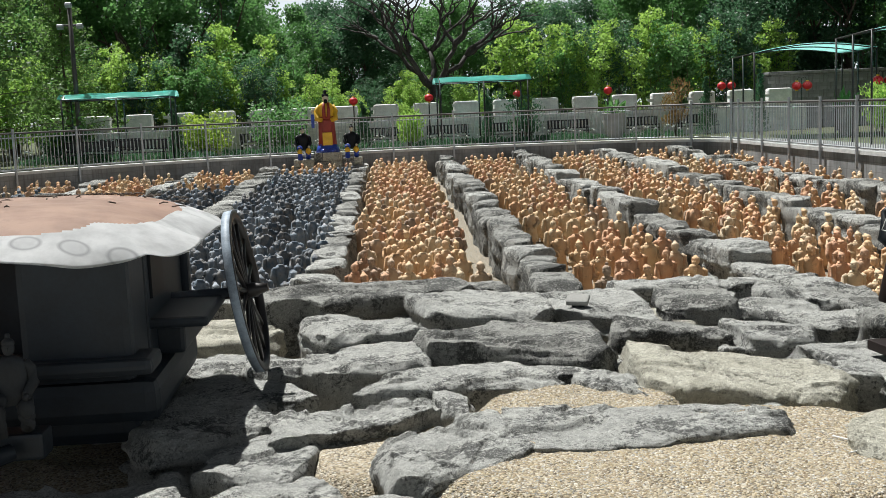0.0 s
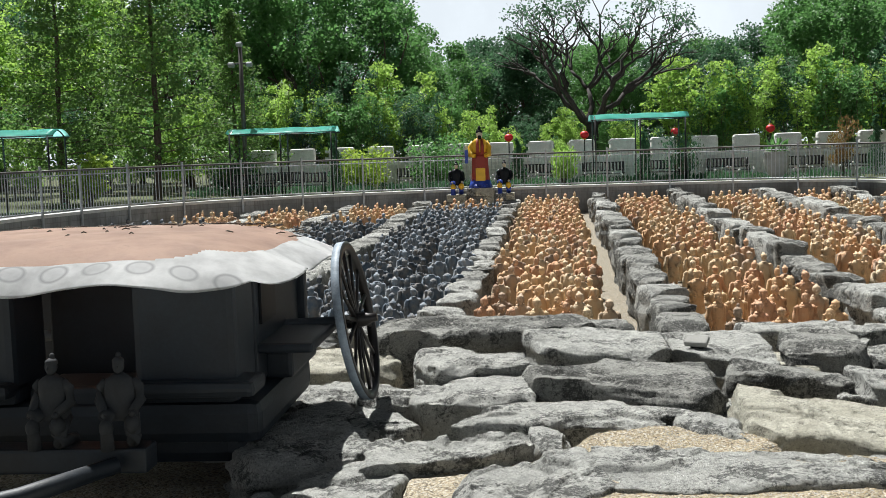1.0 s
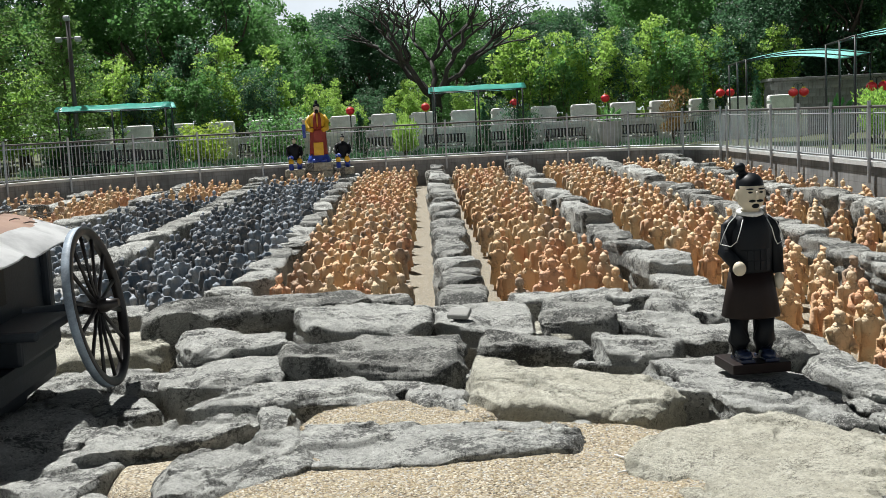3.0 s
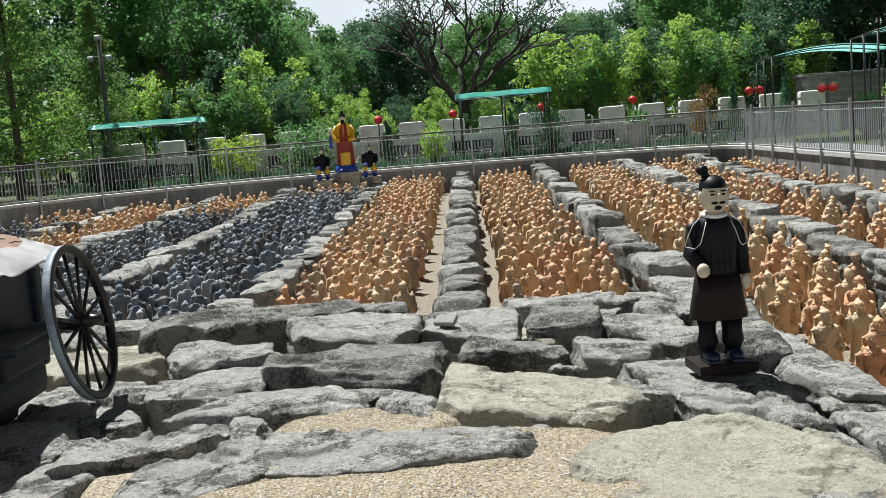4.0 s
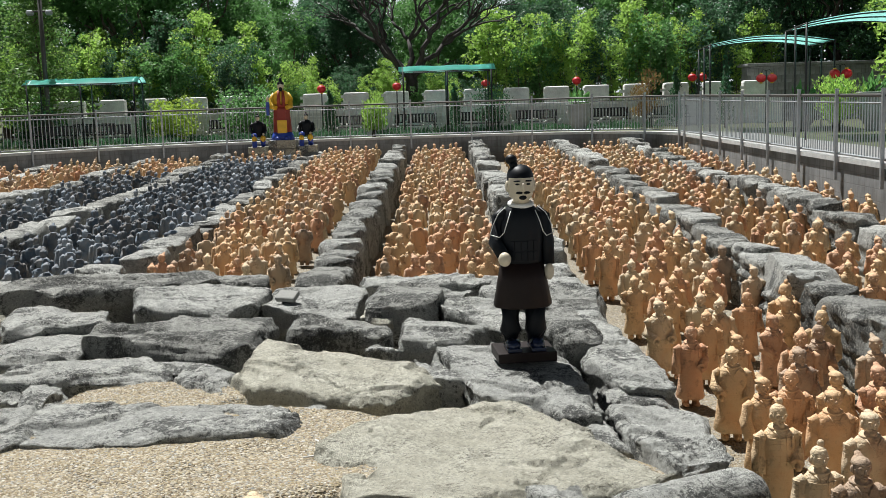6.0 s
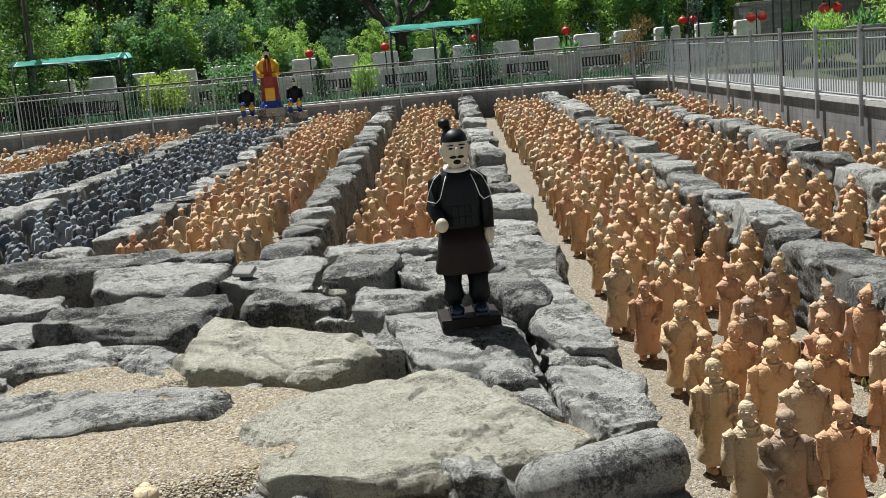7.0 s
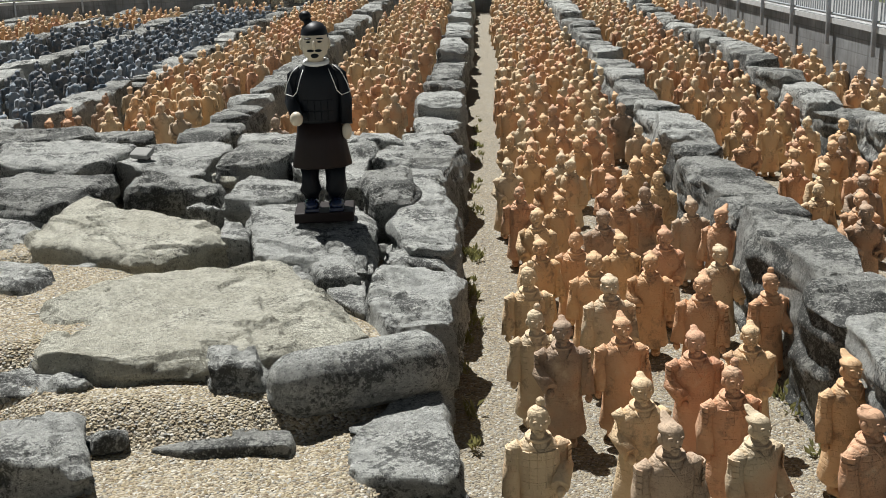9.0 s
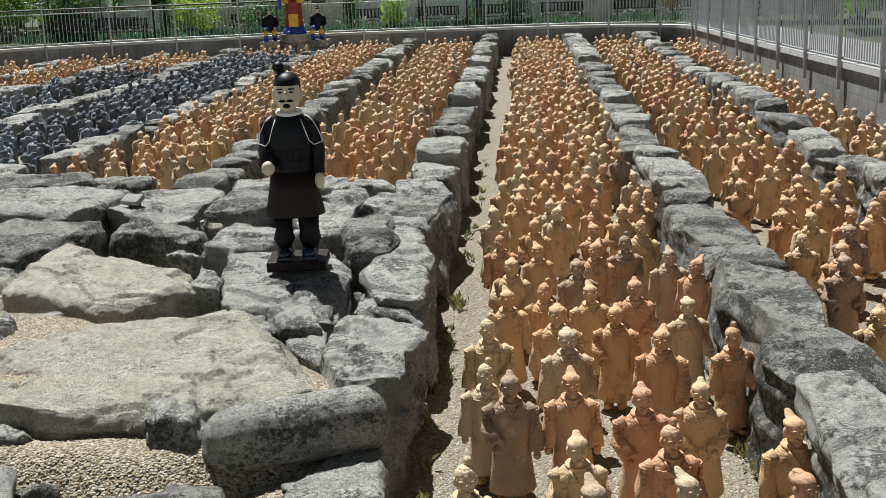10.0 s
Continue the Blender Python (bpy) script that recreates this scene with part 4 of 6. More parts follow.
# ---- officer statue ----
def officer_statue():
    bm = bmesh.new()
    mats = [BLACK_PAINT, BROWN_PAINT, SKIN, WHITE_PAINT, NAVY]

    painted = bm.faces.layers.int.new("painted")

    def use(i, start):
        for f in bm.faces:
            if not f[painted]:
                f.material_index, f[painted] = i, 1

    n = 0
    add_box(bm, (0, 0, 0.035), (0.41, 0.36, 0.07), bevel=0.008)
    use(1, n); n = len(bm.faces)
    for s in (-1, 1):
        add_ball(bm, (0.085 * s, -0.06, 0.11), (0.055, 0.1, 0.045), 14, 8)
        add_box(bm, (0.085 * s, -0.05, 0.08), (0.1, 0.2, 0.025), bevel=0.006)
        use(4, n); n = len(bm.faces)
        add_tube(bm, [(0.085 * s, 0, 0.1), (0.09 * s, 0, 0.2), (0.085 * s, 0, 0.4)], [0.058, 0.078, 0.088], 14)
        use(0, n); n = len(bm.faces)
    add_lathe(bm, [(0.37, 0.2, 0.155, 0, 1), (0.38, 0.204, 0.158, 0, 1), (0.55, 0.174, 0.132, 0, 0.6), (0.68, 0.152, 0.115, 0, 0)], 28, 0.03, 9)
    use(1, n); n = len(bm.faces)
    add_lathe(bm, [(0.66, 0.15, 0.115, 0, 0), (0.72, 0.145, 0.112, 0, 0), (0.85, 0.15, 0.115, 0, 0), (0.97, 0.155, 0.115, 0, 0), (1.03, 0.135, 0.1, 0, 0), (1.07, 0.09, 0.08, 0, 0), (1.09, 0.06, 0.06, 0, 0)], 28)
    for r in range(2):
        for c in range(5):
            a = -math.pi / 2 + (c - 2) * 0.3
            add_box(bm, (0.148 * math.cos(a), 0.114 * math.sin(a), 0.73 + r * 0.075), (0.043, 0.008, 0.068), Matrix.Rotation(a + math.pi / 2, 3, "Z"), bevel=0.004)
    for s, mid, hand in ((-1, (-0.18, 0.0, 0.82), (-0.15, -0.13, 0.745)), (1, (0.182, 0.01, 0.82), (0.185, -0.03, 0.66))):
        add_tube(bm, [(0.1 * s, 0, 1.035), (0.15 * s, 0, 0.99), mid, hand], [0.045, 0.056, 0.052, 0.042], 14)
    use(0, n); n = len(bm.faces)
    add_ball(bm, (-0.145, -0.165, 0.725), (0.045, 0.045, 0.05), 12, 8)
    add_ball(bm, (0.185, -0.04, 0.61), (0.035, 0.035, 0.06), 12, 8)
    use(2, n); n = len(bm.faces)
    # white cord of the shoulder guards and the collar
    for s in (-1, 1):
        add_tube(bm, [(0.085 * s, -0.085, 1.045), (0.11 * s, -0.108, 0.98), (0.135 * s, -0.1, 0.9), (0.165 * s, -0.07, 0.865), (0.222 * s, -0.03, 0.88)], [0.003] * 5, 6)
        add_tube(bm, [(0.11 * s, -0.03, 1.07), (0.165 * s, -0.045, 1.025), (0.202 * s, -0.04, 0.95), (0.224 * s, -0.03, 0.88)], [0.003] * 4, 6)
    add_tube(bm, [(0.075 * math.cos(a), 0.072 * math.sin(a), 1.085 + 0.012 * math.sin(a)) for a in (i * math.pi / 9 for i in range(19))], [0.018] * 19, 8, False)
    use(3, n); n = len(bm.faces)
    add_lathe(bm, [(1.08, 0.055, 0.055, -0.01, 0), (1.115, 0.055, 0.06, -0.018, 0), (1.14, 0.078, 0.088, -0.02, 0), (1.165, 0.085, 0.096, -0.017, 0), (1.19, 0.09, 0.102, -0.015, 0), (1.22, 0.092, 0.104, -0.012, 0), (1.25, 0.093, 0.106, -0.008, 0),
                   (1.27, 0.092, 0.106, -0.004, 0), (1.285, 0.09, 0.104, 0, 0), (1.3, 0.087, 0.1, 0.002, 0), (1.32, 0.078, 0.09, 0.006, 0), (1.34, 0.06, 0.07, 0.01, 0), (1.352, 0.035, 0.042, 0.014, 0), (1.356, 0.01, 0.012, 0.016, 0)], 36)
    for f in bm.faces:  # black hair from the hairline back
        c = f.calc_center_median()
        if not f[painted] and c.z > 1.276 - 0.85 * max(0.0, c.y + 0.055):
            f.material_index, f[painted] = 0, 1
    add_ball(bm, (0, -0.122, 1.21), (0.014, 0.024, 0.03), 8, 6)
    for s in (-1, 1):
        add_ball(bm, (0.093 * s, -0.01, 1.21), (0.014, 0.028, 0.04), 8, 6)
    use(2, n); n = len(bm.faces)
    for s in (-1, 1):
        add_ball(bm, (0.038 * s, -0.107, 1.25), (0.028, 0.012, 0.006), 8, 5)
        add_ball(bm, (0.036 * s, -0.106, 1.228), (0.018, 0.01, 0.007), 8, 5)
        add_ball(bm, (0.026 * s, -0.112, 1.17), (0.026, 0.014, 0.01), 8, 5)
    add_ball(bm, (0, -0.1, 1.137), (0.028, 0.02, 0.018), 8, 6)
    add_tube(bm, [(-0.03, 0.025, 1.33), (-0.05, 0.03, 1.375)], [0.03, 0.026], 12)
    add_ball(bm, (-0.056, 0.03, 1.39), (0.042, 0.042, 0.036), 14, 9)
    use(0, n)
    me = bpy.data.meshes.new("officer_statue")
    bm.to_mesh(me)
    bm.free()
    for m in mats:
        me.materials.append(m)
    ob = new("officer_statue", me)
    ob.matrix_world = pose(1.12, 7.86, 0.63, 0, 0, 4)
    tagged(ob, "black-armoured officer statue with moustache on a small plinth", "statue")


officer_statue()
lone = new("clay_soldier", NEAR_SHAPES[2])
lone.matrix_world = pose(-0.28, 4.42, 0.315, 0, 0, 10)
tagged(lone, "single terracotta soldier statue standing among the boulders", "statue", "terracotta soldiers")


# ---- wagon ----
def wheel_part(parent, m, r=0.6):
    wheel = new("wheel")
    wheel.parent = parent
    wheel.matrix_local = m
    bm = bmesh.new()
    n = 48
    rows = []
    for w, rad in ((-0.032, r - 0.06), (-0.036, r - 0.02), (-0.03, r), (0.03, r), (0.036, r - 0.02), (0.032, r - 0.06)):
        rows.append([bm.verts.new((w, rad * math.cos(2 * math.pi * k / n), rad * math.sin(2 * math.pi * k / n))) for k in range(n)])
    for i in range(6):
        a, b = rows[i], rows[(i + 1) % 6]
        for k in range(n):
            f = bm.faces.new((a[k], b[k], b[(k + 1) % n], a[(k + 1) % n]))
            f.smooth = True
            f.material_index = 1 if i == 2 else 0
    bmesh.ops.recalc_face_normals(bm, faces=bm.faces)
    rim = part("rim", bm, WHEEL, wheel, "black wheel rim with a mottled blue-grey tread")
    rim.data.materials.append(WHEEL_GREY)
    bm = bmesh.new()
    add_tube(bm, [(-0.16, 0, 0), (-0.1, 0, 0), (-0.06, 0, 0), (0.06, 0, 0), (0.1, 0, 0), (0.16, 0, 0)], [0.03, 0.04, 0.055, 0.055, 0.04, 0.03], 16)
    part("hub", bm, WHEEL, wheel, "dark turned hub")
    me = bpy.data.meshes.new("spoke")
    bm = bmesh.new()
    add_tube(bm, [(0, 0, 0.06), (0, 0, 0.3), (0, 0, r - 0.07)], [(0.017, 0.02), (0.013, 0.015), (0.015, 0.018)], 8)
    bm.to_mesh(me)
    bm.free()
    me.materials.append(WHEEL)
    for k in range(14):
        ob = part("spoke", me, None, wheel)
        ob.matrix_local = pose(0, 0, 0, 360 * k / 14)
    return wheel


def wagon():
    """A covered bronze-coloured wagon, 3.4 m long, open on its long side."""
    root = thing("wagon", pose(-5.25, 7.95, 0.5), "covered dark wagon model with a peach and white roof", "wagon")

    def at(x, y, z):
        return (x + 5.25, y - 7.95, z - 0.5)

    # domed roof with a wavy pale border
    bm = bmesh.new()
    nx, ny = 240, 150
    x0, x1, y0, y1 = -7.2, -3.66, 6.8, 9.6
    grid = []
    for j in range(ny + 1):
        row = []
        for i in range(nx + 1):
            u, v = 2 * i / nx - 1, 2 * j / ny - 1
            k = (abs(u) ** 3.6 + abs(v) ** 3.6) ** (1 / 3.6) / max(abs(u), abs(v), 1e-6)
            s = 1 / k if max(abs(u), abs(v)) > 0 else 1
            uu, vv = u * (0.35 + 0.65 * s), v * (0.35 + 0.65 * s)
            e = max(abs(u), abs(v))
            wave = 0.03 * e ** 6 * math.sin(9 * u + 4) + 0.025 * e ** 6 * math.sin(11 * v + 1)
            z = 1.96 - 0.09 * e ** 2 - 0.2 * e ** 6 + wave + 0.012 * noise.noise(Vector((u * 6, v * 6, 2)))
            x = (x0 + x1) / 2 + uu * (x1 - x0) / 2 + 0.05 * e ** 6 * math.sin(7 * v)
            y = (y0 + y1) / 2 + vv * (y1 - y0) / 2 + 0.05 * e ** 6 * math.sin(8 * u)
            row.append(bm.verts.new(at(x, y, z)))
        grid.append(row)
    for j in range(ny):
        for i in range(nx):
            f = bm.faces.new((grid[j][i], grid[j][i + 1], grid[j + 1][i + 1], grid[j + 1][i]))
            f.smooth = True
            e = (abs(2 * (i + 0.5) / nx - 1) ** 6 + abs(2 * (j + 0.5) / ny - 1) ** 6) ** (1 / 6)
            f.material_index = 1 if e > 0.83 else 0
    bmesh.ops.solidify(bm, geom=bm.faces[:], thickness=0.03)
    roof = part("roof", bm, ROOF, root, "peach painted roof with a wavy silver-white border")
    roof.data.materials.append(ROOF_EDGE)
    # litter on the roof
    bm = bmesh.new()
    rng = random.Random(4)
    for k in range(300):
        x, y = (rng.gauss(-5.1, 0.75), rng.gauss(9.05, 0.13)) if k % 3 else (rng.gauss(-5.2, 0.5), rng.gauss(8.3, 0.3))
        e = max(abs((x + 5.43) / 1.77), abs((y - 8.2) / 1.4))
        if e > 0.85 or (k % 3 == 0 and k % 12):
            continue
        a, ln = rng.uniform(0, 6.3), rng.uniform(0.012, 0.055)
        d = Vector((math.cos(a), math.sin(a), 0)) * ln
        p = Vector(at(x, y, 1.962 - 0.09 * e ** 2 - 0.2 * e ** 6))
        add_tube(bm, [p - d, p + Vector((0, 0, 0.008)), p + d], [0.004, 0.006, 0.003], 5)
    tagged(part("roof_litter", bm, BARK, root, "dry twigs and leaves on the roof"), kind="stuff")

    def panel(name, c, s, bevel=0.02, rot=None, mat=CHARIOT):
        bm = bmesh.new()
        add_box(bm, at(*c), s, rot, bevel=bevel)
        return part(name, bm, mat, root)

    # body: side blocks, back wall, open bay in the middle
    panel("side_panel", (-4.39, 7.42, 1.3), (0.66, 0.5, 0.78), 0.05)
    panel("side_panel", (-5.95, 7.42, 1.3), (0.9, 0.5, 0.78), 0.05)
    panel("side_wall", (-4.14, 8.45, 1.3), (0.16, 1.5, 0.78), 0.03)
    panel("back_wall", (-5.2, 9.1, 1.25), (2.4, 0.12, 0.9), 0.03)
    panel("back_of_bay", (-5.1, 8.2, 1.3), (1.2, 0.08, 0.8), 0.02)
    # flat black panel on the wall, painted for the shade inside the window
    panel("window_recess", (-4.055, 8.0, 1.46), (0.03, 0.42, 0.3), 0.004, None, BLACK_PAINT)
    panel("front_ledge", (-4.36, 7.22, 1.02), (0.86, 0.36, 0.1), 0.04)
    panel("front_ledge", (-6.0, 7.22, 1.02), (1.0, 0.36, 0.1), 0.04)
    panel("side_ledge", (-3.9, 8.3, 1.15), (0.42, 1.15, 0.07), 0.025)
    panel("seat", (-5.08, 7.55, 0.9), (0.8, 0.5, 0.2), 0.04)
    panel("floor_pan", (-5.0, 8.1, 0.76), (2.1, 1.7, 0.28), 0.08)
    panel("base", (-5.0, 8.0, 0.6), (1.8, 1.4, 0.24), 0.08)
    panel("side_box", (-3.98, 8.4, 1.0), (0.2, 0.9, 0.2), 0.03)
    panel("shaft_beam", (-5.4, 6.66, 0.72), (1.9, 0.2, 0.15), 0.02)
    bm = bmesh.new()
    add_tube(bm, [at(-4.6, 6.5, 0.72), at(-5.0, 6.1, 0.66), at(-5.6, 5.7, 0.62), at(-6.3, 5.5, 0.62)], [0.05, 0.055, 0.05, 0.045], 12)
    part("shaft", bm, CHARIOT, root, "curved shaft of the wagon")
    bm = bmesh.new()
    add_tube(bm, [at(-6.4, 8.58, 1.12), at(-3.45, 8.58, 1.2)], [0.045, 0.04], 12)
    part("axle", bm, CHARIOT, root)
    wheel_part(root, pose(*at(-3.52, 8.58, 1.2), 0, -9, -1))


wagon()


def kneeling_statue(x, y, z, turn, label, colors, scale=1.0, name="kneeling_statue"):
    """One plain mesh: robe, folded knee, arms, head with topknot. colors: coat, legs, face, knee."""
    bm = bmesh.new()

    painted = bm.faces.layers.int.new("painted")

    def use(i):
        for f in bm.faces:
            if not f[painted]:
                f.material_index, f[painted] = i, 1

    add_lathe(bm, [(0.2, 0.13, 0.11, 0, 0), (0.26, 0.12, 0.1, 0, 0), (0.34, 0.105, 0.085, 0, 0), (0.42, 0.115, 0.085, 0, 0), (0.48, 0.11, 0.075, 0, 0), (0.51, 0.07, 0.055, 0, 0), (0.53, 0.035, 0.035, 0, 0)], 18, 0.0)
    for s in (-1, 1):
        hand = (0.1 * s, -0.13, 0.27)
        add_tube(bm, [(0.09 * s, 0, 0.48), (0.13 * s, 0, 0.43), (0.145 * s, 0.0, 0.33), hand], [0.034, 0.042, 0.04, 0.03], 10)
    use(0)
    add_tube(bm, [(-0.07, 0.02, 0.24), (-0.085, -0.14, 0.24), (-0.085, -0.15, 0.12), (-0.085, -0.14, 0.0)], [0.06, 0.06, 0.045, 0.05], 10)
    add_tube(bm, [(0.07, 0.02, 0.22), (0.09, -0.1, 0.1), (0.09, -0.1, 0.05), (0.08, 0.12, 0.03)], [0.06, 0.055, 0.05, 0.04], 10)
    use(1)
    add_ball(bm, (0, -0.008, 0.585), (0.042, 0.05, 0.058), 14, 10)
    add_ball(bm, (0, -0.056, 0.58), (0.008, 0.013, 0.015), 6, 5)
    for s in (-1, 1):
        add_ball(bm, (0.1 * s, -0.14, 0.26), (0.026, 0.03, 0.026), 8, 6)
    use(2)
    add_ball(bm, (0, 0.0, 0.617), (0.045, 0.052, 0.034), 12, 7)
    add_ball(bm, (0.0, 0.012, 0.66), (0.02, 0.02, 0.025), 10, 6)
    use(0)
    add_ball(bm, (0.088, -0.1, 0.17), (0.058, 0.062, 0.07), 12, 8)
    add_ball(bm, (-0.086, -0.15, 0.16), (0.052, 0.05, 0.07), 12, 8)
    use(3)
    me = bpy.data.meshes.new(name)
    bm.to_mesh(me)
    bm.free()
    for m in colors:
        me.materials.append(m)
    ob = new(name, me)
    ob.matrix_world = pose(x, y, z, 0, 0, turn) @ Matrix.Scale(scale, 4)
    return tagged(ob, label, "statue", "kneeling statues")


DULL = plain("dusty_brown_clay", (0.026, 0.03, 0.034), 0.85, 0, 0.4)
kneeling_statue(-4.62, 6.66, 0.795, 12, "kneeling brown clay figure on the wagon beam", [DULL] * 4, 0.8)
kneeling_statue(-5.02, 6.66, 0.795, -10, "seated brown clay figure on the wagon beam", [DULL] * 4, 0.8)


def floodlight():
    root = thing("floodlight", pose(-0.78, 10.05, 0.66, 0, 0, -25), "small grey floodlight on a boulder", "floodlight")
    bm = bmesh.new()
    add_box(bm, (0, 0, 0.07), (0.2, 0.12, 0.05), Matrix.Rotation(radians(28), 3, "X"), bevel=0.015)
    part("lamp_head", bm, URN, root)
    bm = bmesh.new()
    add_box(bm, (0, 0.02, 0.02), (0.12, 0.05, 0.09), bevel=0.01)
    part("bracket", bm, BLACK_METAL, root)


floodlight()


# ---- ruler and attendants on their plinths ----
def plinth(name, x, y, w, d, top, seed):
    root = thing(name, pose(x, y, FLOOR), "stacked stone plinth against the pit wall", "plinth")
    rng = random.Random(seed)
    courses = 5
    h = (top - FLOOR) / courses
    for c in range(courses):
        cut = [-w / 2, rng.uniform(-0.2, 0.2) * w, w / 2]
        for a, b in zip(cut, cut[1:]):
            bm = bmesh.new()
            add_box(bm, ((a + b) / 2, rng.uniform(-0.015, 0.015), (c + 0.5) * h), (b - a - 0.012, d, h - 0.012), bevel=0.018)
            part("block", bm, STONE_TAN if rng.random() < 0.5 else STONE_DARK, root)


plinth("plinth", -3.6, 34.72, 0.86, 0.74, 1.27, 1)
plinth("plinth", -4.35, 34.7, 0.62, 0.7, 1.08, 2)
plinth("plinth", -2.85, 34.7, 0.62, 0.7, 1.08, 3)


def ruler_statue():
    bm = bmesh.new()

    painted = bm.faces.layers.int.new("painted")

    def use(i):
        for f in bm.faces:
            if not f[painted]:
                f.material_index, f[painted] = i, 1

    add_lathe(bm, [(0.0, 0.36, 0.26, 0, 1), (0.1, 0.33, 0.24, 0, 1), (0.26, 0.28, 0.2, 0, 0.5)], 28, 0.05, 10)
    for s in (-1, 1):
        add_ball(bm, (0.13 * s, -0.22, 0.06), (0.1, 0.16, 0.07), 12, 8)
    use(2)
    add_lathe(bm, [(0.22, 0.29, 0.2, 0, 1), (0.5, 0.27, 0.19, 0, 0.5), (0.9, 0.25, 0.18, 0, 0), (1.1, 0.25, 0.18, 0, 0)], 28, 0.03, 9)
    use(1)
    add_box(bm, (0, -0.185, 0.42), (0.3, 0.06, 0.4), bevel=0.02)
    use(0)
    add_box(bm, (0, -0.19, 0.82), (0.26, 0.05, 0.34), bevel=0.02)
    use(1)
    add_lathe(bm, [(1.05, 0.225, 0.175, 0, 0), (1.25, 0.24, 0.18, 0, 0), (1.42, 0.24, 0.16, 0, 0), (1.5, 0.17, 0.13, 0, 0), (1.55, 0.09, 0.08, 0, 0)], 28)
    for s in (-1, 1):
        add_tube(bm, [(0.19 * s, 0, 1.44), (0.28 * s, -0.02, 1.25), (0.28 * s, -0.08, 1.03), (0.16 * s, -0.2, 1.0)], [0.08, 0.095, 0.09, 0.07], 12)
    use(0)
    for s in (-1, 1):
        add_tube(bm, [(0.06 * s, -0.14, 1.52), (0.075 * s, -0.175, 1.3), (0.07 * s, -0.19, 1.05)], [0.035, 0.055, 0.06], 8)
    add_tube(bm, [(-0.26, -0.02, 1.08), (0, -0.2, 1.06), (0.26, -0.02, 1.08)], [0.04, 0.045, 0.04], 8)
    use(1)
    add_box(bm, (-0.42, -0.02, 0.98), (0.1, 0.2, 0.42), bevel=0.03)
    use(2)
    add_ball(bm, (0, -0.01, 1.66), (0.1, 0.12, 0.14), 16, 10)
    add_ball(bm, (-0.42, -0.06, 1.28), (0.05, 0.05, 0.08), 10, 6)
    use(3)
    add_ball(bm, (0, -0.09, 1.57), (0.06, 0.05, 0.1), 10, 6)
    add_lathe(bm, [(1.71, 0.11, 0.125, 0.01, 0), (1.78, 0.1, 0.11, 0.01, 0), (1.81, 0.05, 0.06, 0.02, 0), (1.86, 0.05, 0.06, 0.02, 0), (1.92, 0.03, 0.035, 0.02, 0)], 16)
    use(4)
    me = bpy.data.meshes.new("ruler_statue")
    bm.to_mesh(me)
    bm.free()
    for m in (GOLD, MAROON, BLUE, SKIN, BLACK_PAINT):
        me.materials.append(m)
    ob = new("ruler_statue", me)
    ob.matrix_world = pose(-3.6, 34.7, 1.26, 0, 0, 4)
    tagged(ob, "painted ruler statue in yellow and maroon robes on a plinth", "statue")


ruler_statue()
kneeling_statue(-4.35, 34.62, 1.07, 8, "kneeling attendant statue in dark coat and yellow knees", [BLACK_PAINT, BLUE, SKIN, GOLD], 1.52)
kneeling_statue(-2.85, 34.62, 1.07, -4, "kneeling attendant statue in dark coat beside the ruler", [BLACK_PAINT, BLUE, SKIN, GOLD], 1.52)


# ---- garden behind the railing ----
def merlon_wall():
    root = thing("merlon_wall", pose(0, 41.2, TOP), "pale painted brick wall with square merlons", "wall", kind="structure")
    rng = random.Random(8)
    x = -14.0
    while x < 13.4:
        bm = bmesh.new()
        add_box(bm, (x + 0.745, 0, 0.48), (1.485, 0.34, 0.98), bevel=0.01)
        part("wall_section", bm, PALE_BRICK, root)
        bm = bmesh.new()
        add_box(bm, (x + 0.5, 0, 1.28), (0.94, 0.42, 0.6), bevel=0.1)
        part("merlon", bm, PALE_BRICK, root)
        x += 1.49
    # brick courses standing proud of the wall and the merlons
    bm = bmesh.new()
    for c in range(13):
        z = 0.06 + c * 0.125
        x = -14.0 - (0.15 if c % 2 else 0)
        while x < 13.3:
            on_merlon = ((x + 14.15) % 1.49) < 0.78
            if (z < 0.92 or (on_merlon and 1.05 < z < 1.45)) and rng.random() < 0.8:
                add_box(bm, (x + 0.15, -0.172 if z < 0.95 else -0.2, z), (0.27, 0.005 + rng.uniform(0, 0.006), 0.1))
            x += 0.3
    tagged(part("brick_face", bm, plain("worn_pale_brick", (0.76, 0.76, 0.72), 0.9, 0, 0.4, 2.5), root), kind="stuff")


merlon_wall()


def garden_building():
    root = thing("garden_building", pose(18.2, 43.5, TOP), "grey block building behind the canopies", "building", kind="structure")
    bm = bmesh.new()
    add_box(bm, (0, 0, 1.05), (9, 1.2, 2.1), bevel=0.02)
    part("wall", bm, BLOCK, root)
    bm = bmesh.new()
    add_box(bm, (0, -0.02, 2.165), (9.3, 1.5, 0.12), bevel=0.03)
    part("roof", bm, BLOCK, root)
    me = bpy.data.meshes.new("block")
    bm = bmesh.new()
    add_box(bm, (0, 0, 0), (0.58, 0.03, 0.27), bevel=0.01)
    bm.to_mesh(me)
    bm.free()
    me.materials.append(BLOCK)
    for c in range(7):
        for k in range(15):
            ob = part("block", me, None, root)
            ob.matrix_local = pose(-4.2 + k * 0.6 + (0.3 if c % 2 else 0) - 0.15, -0.61, 0.16 + c * 0.29)


garden_building()


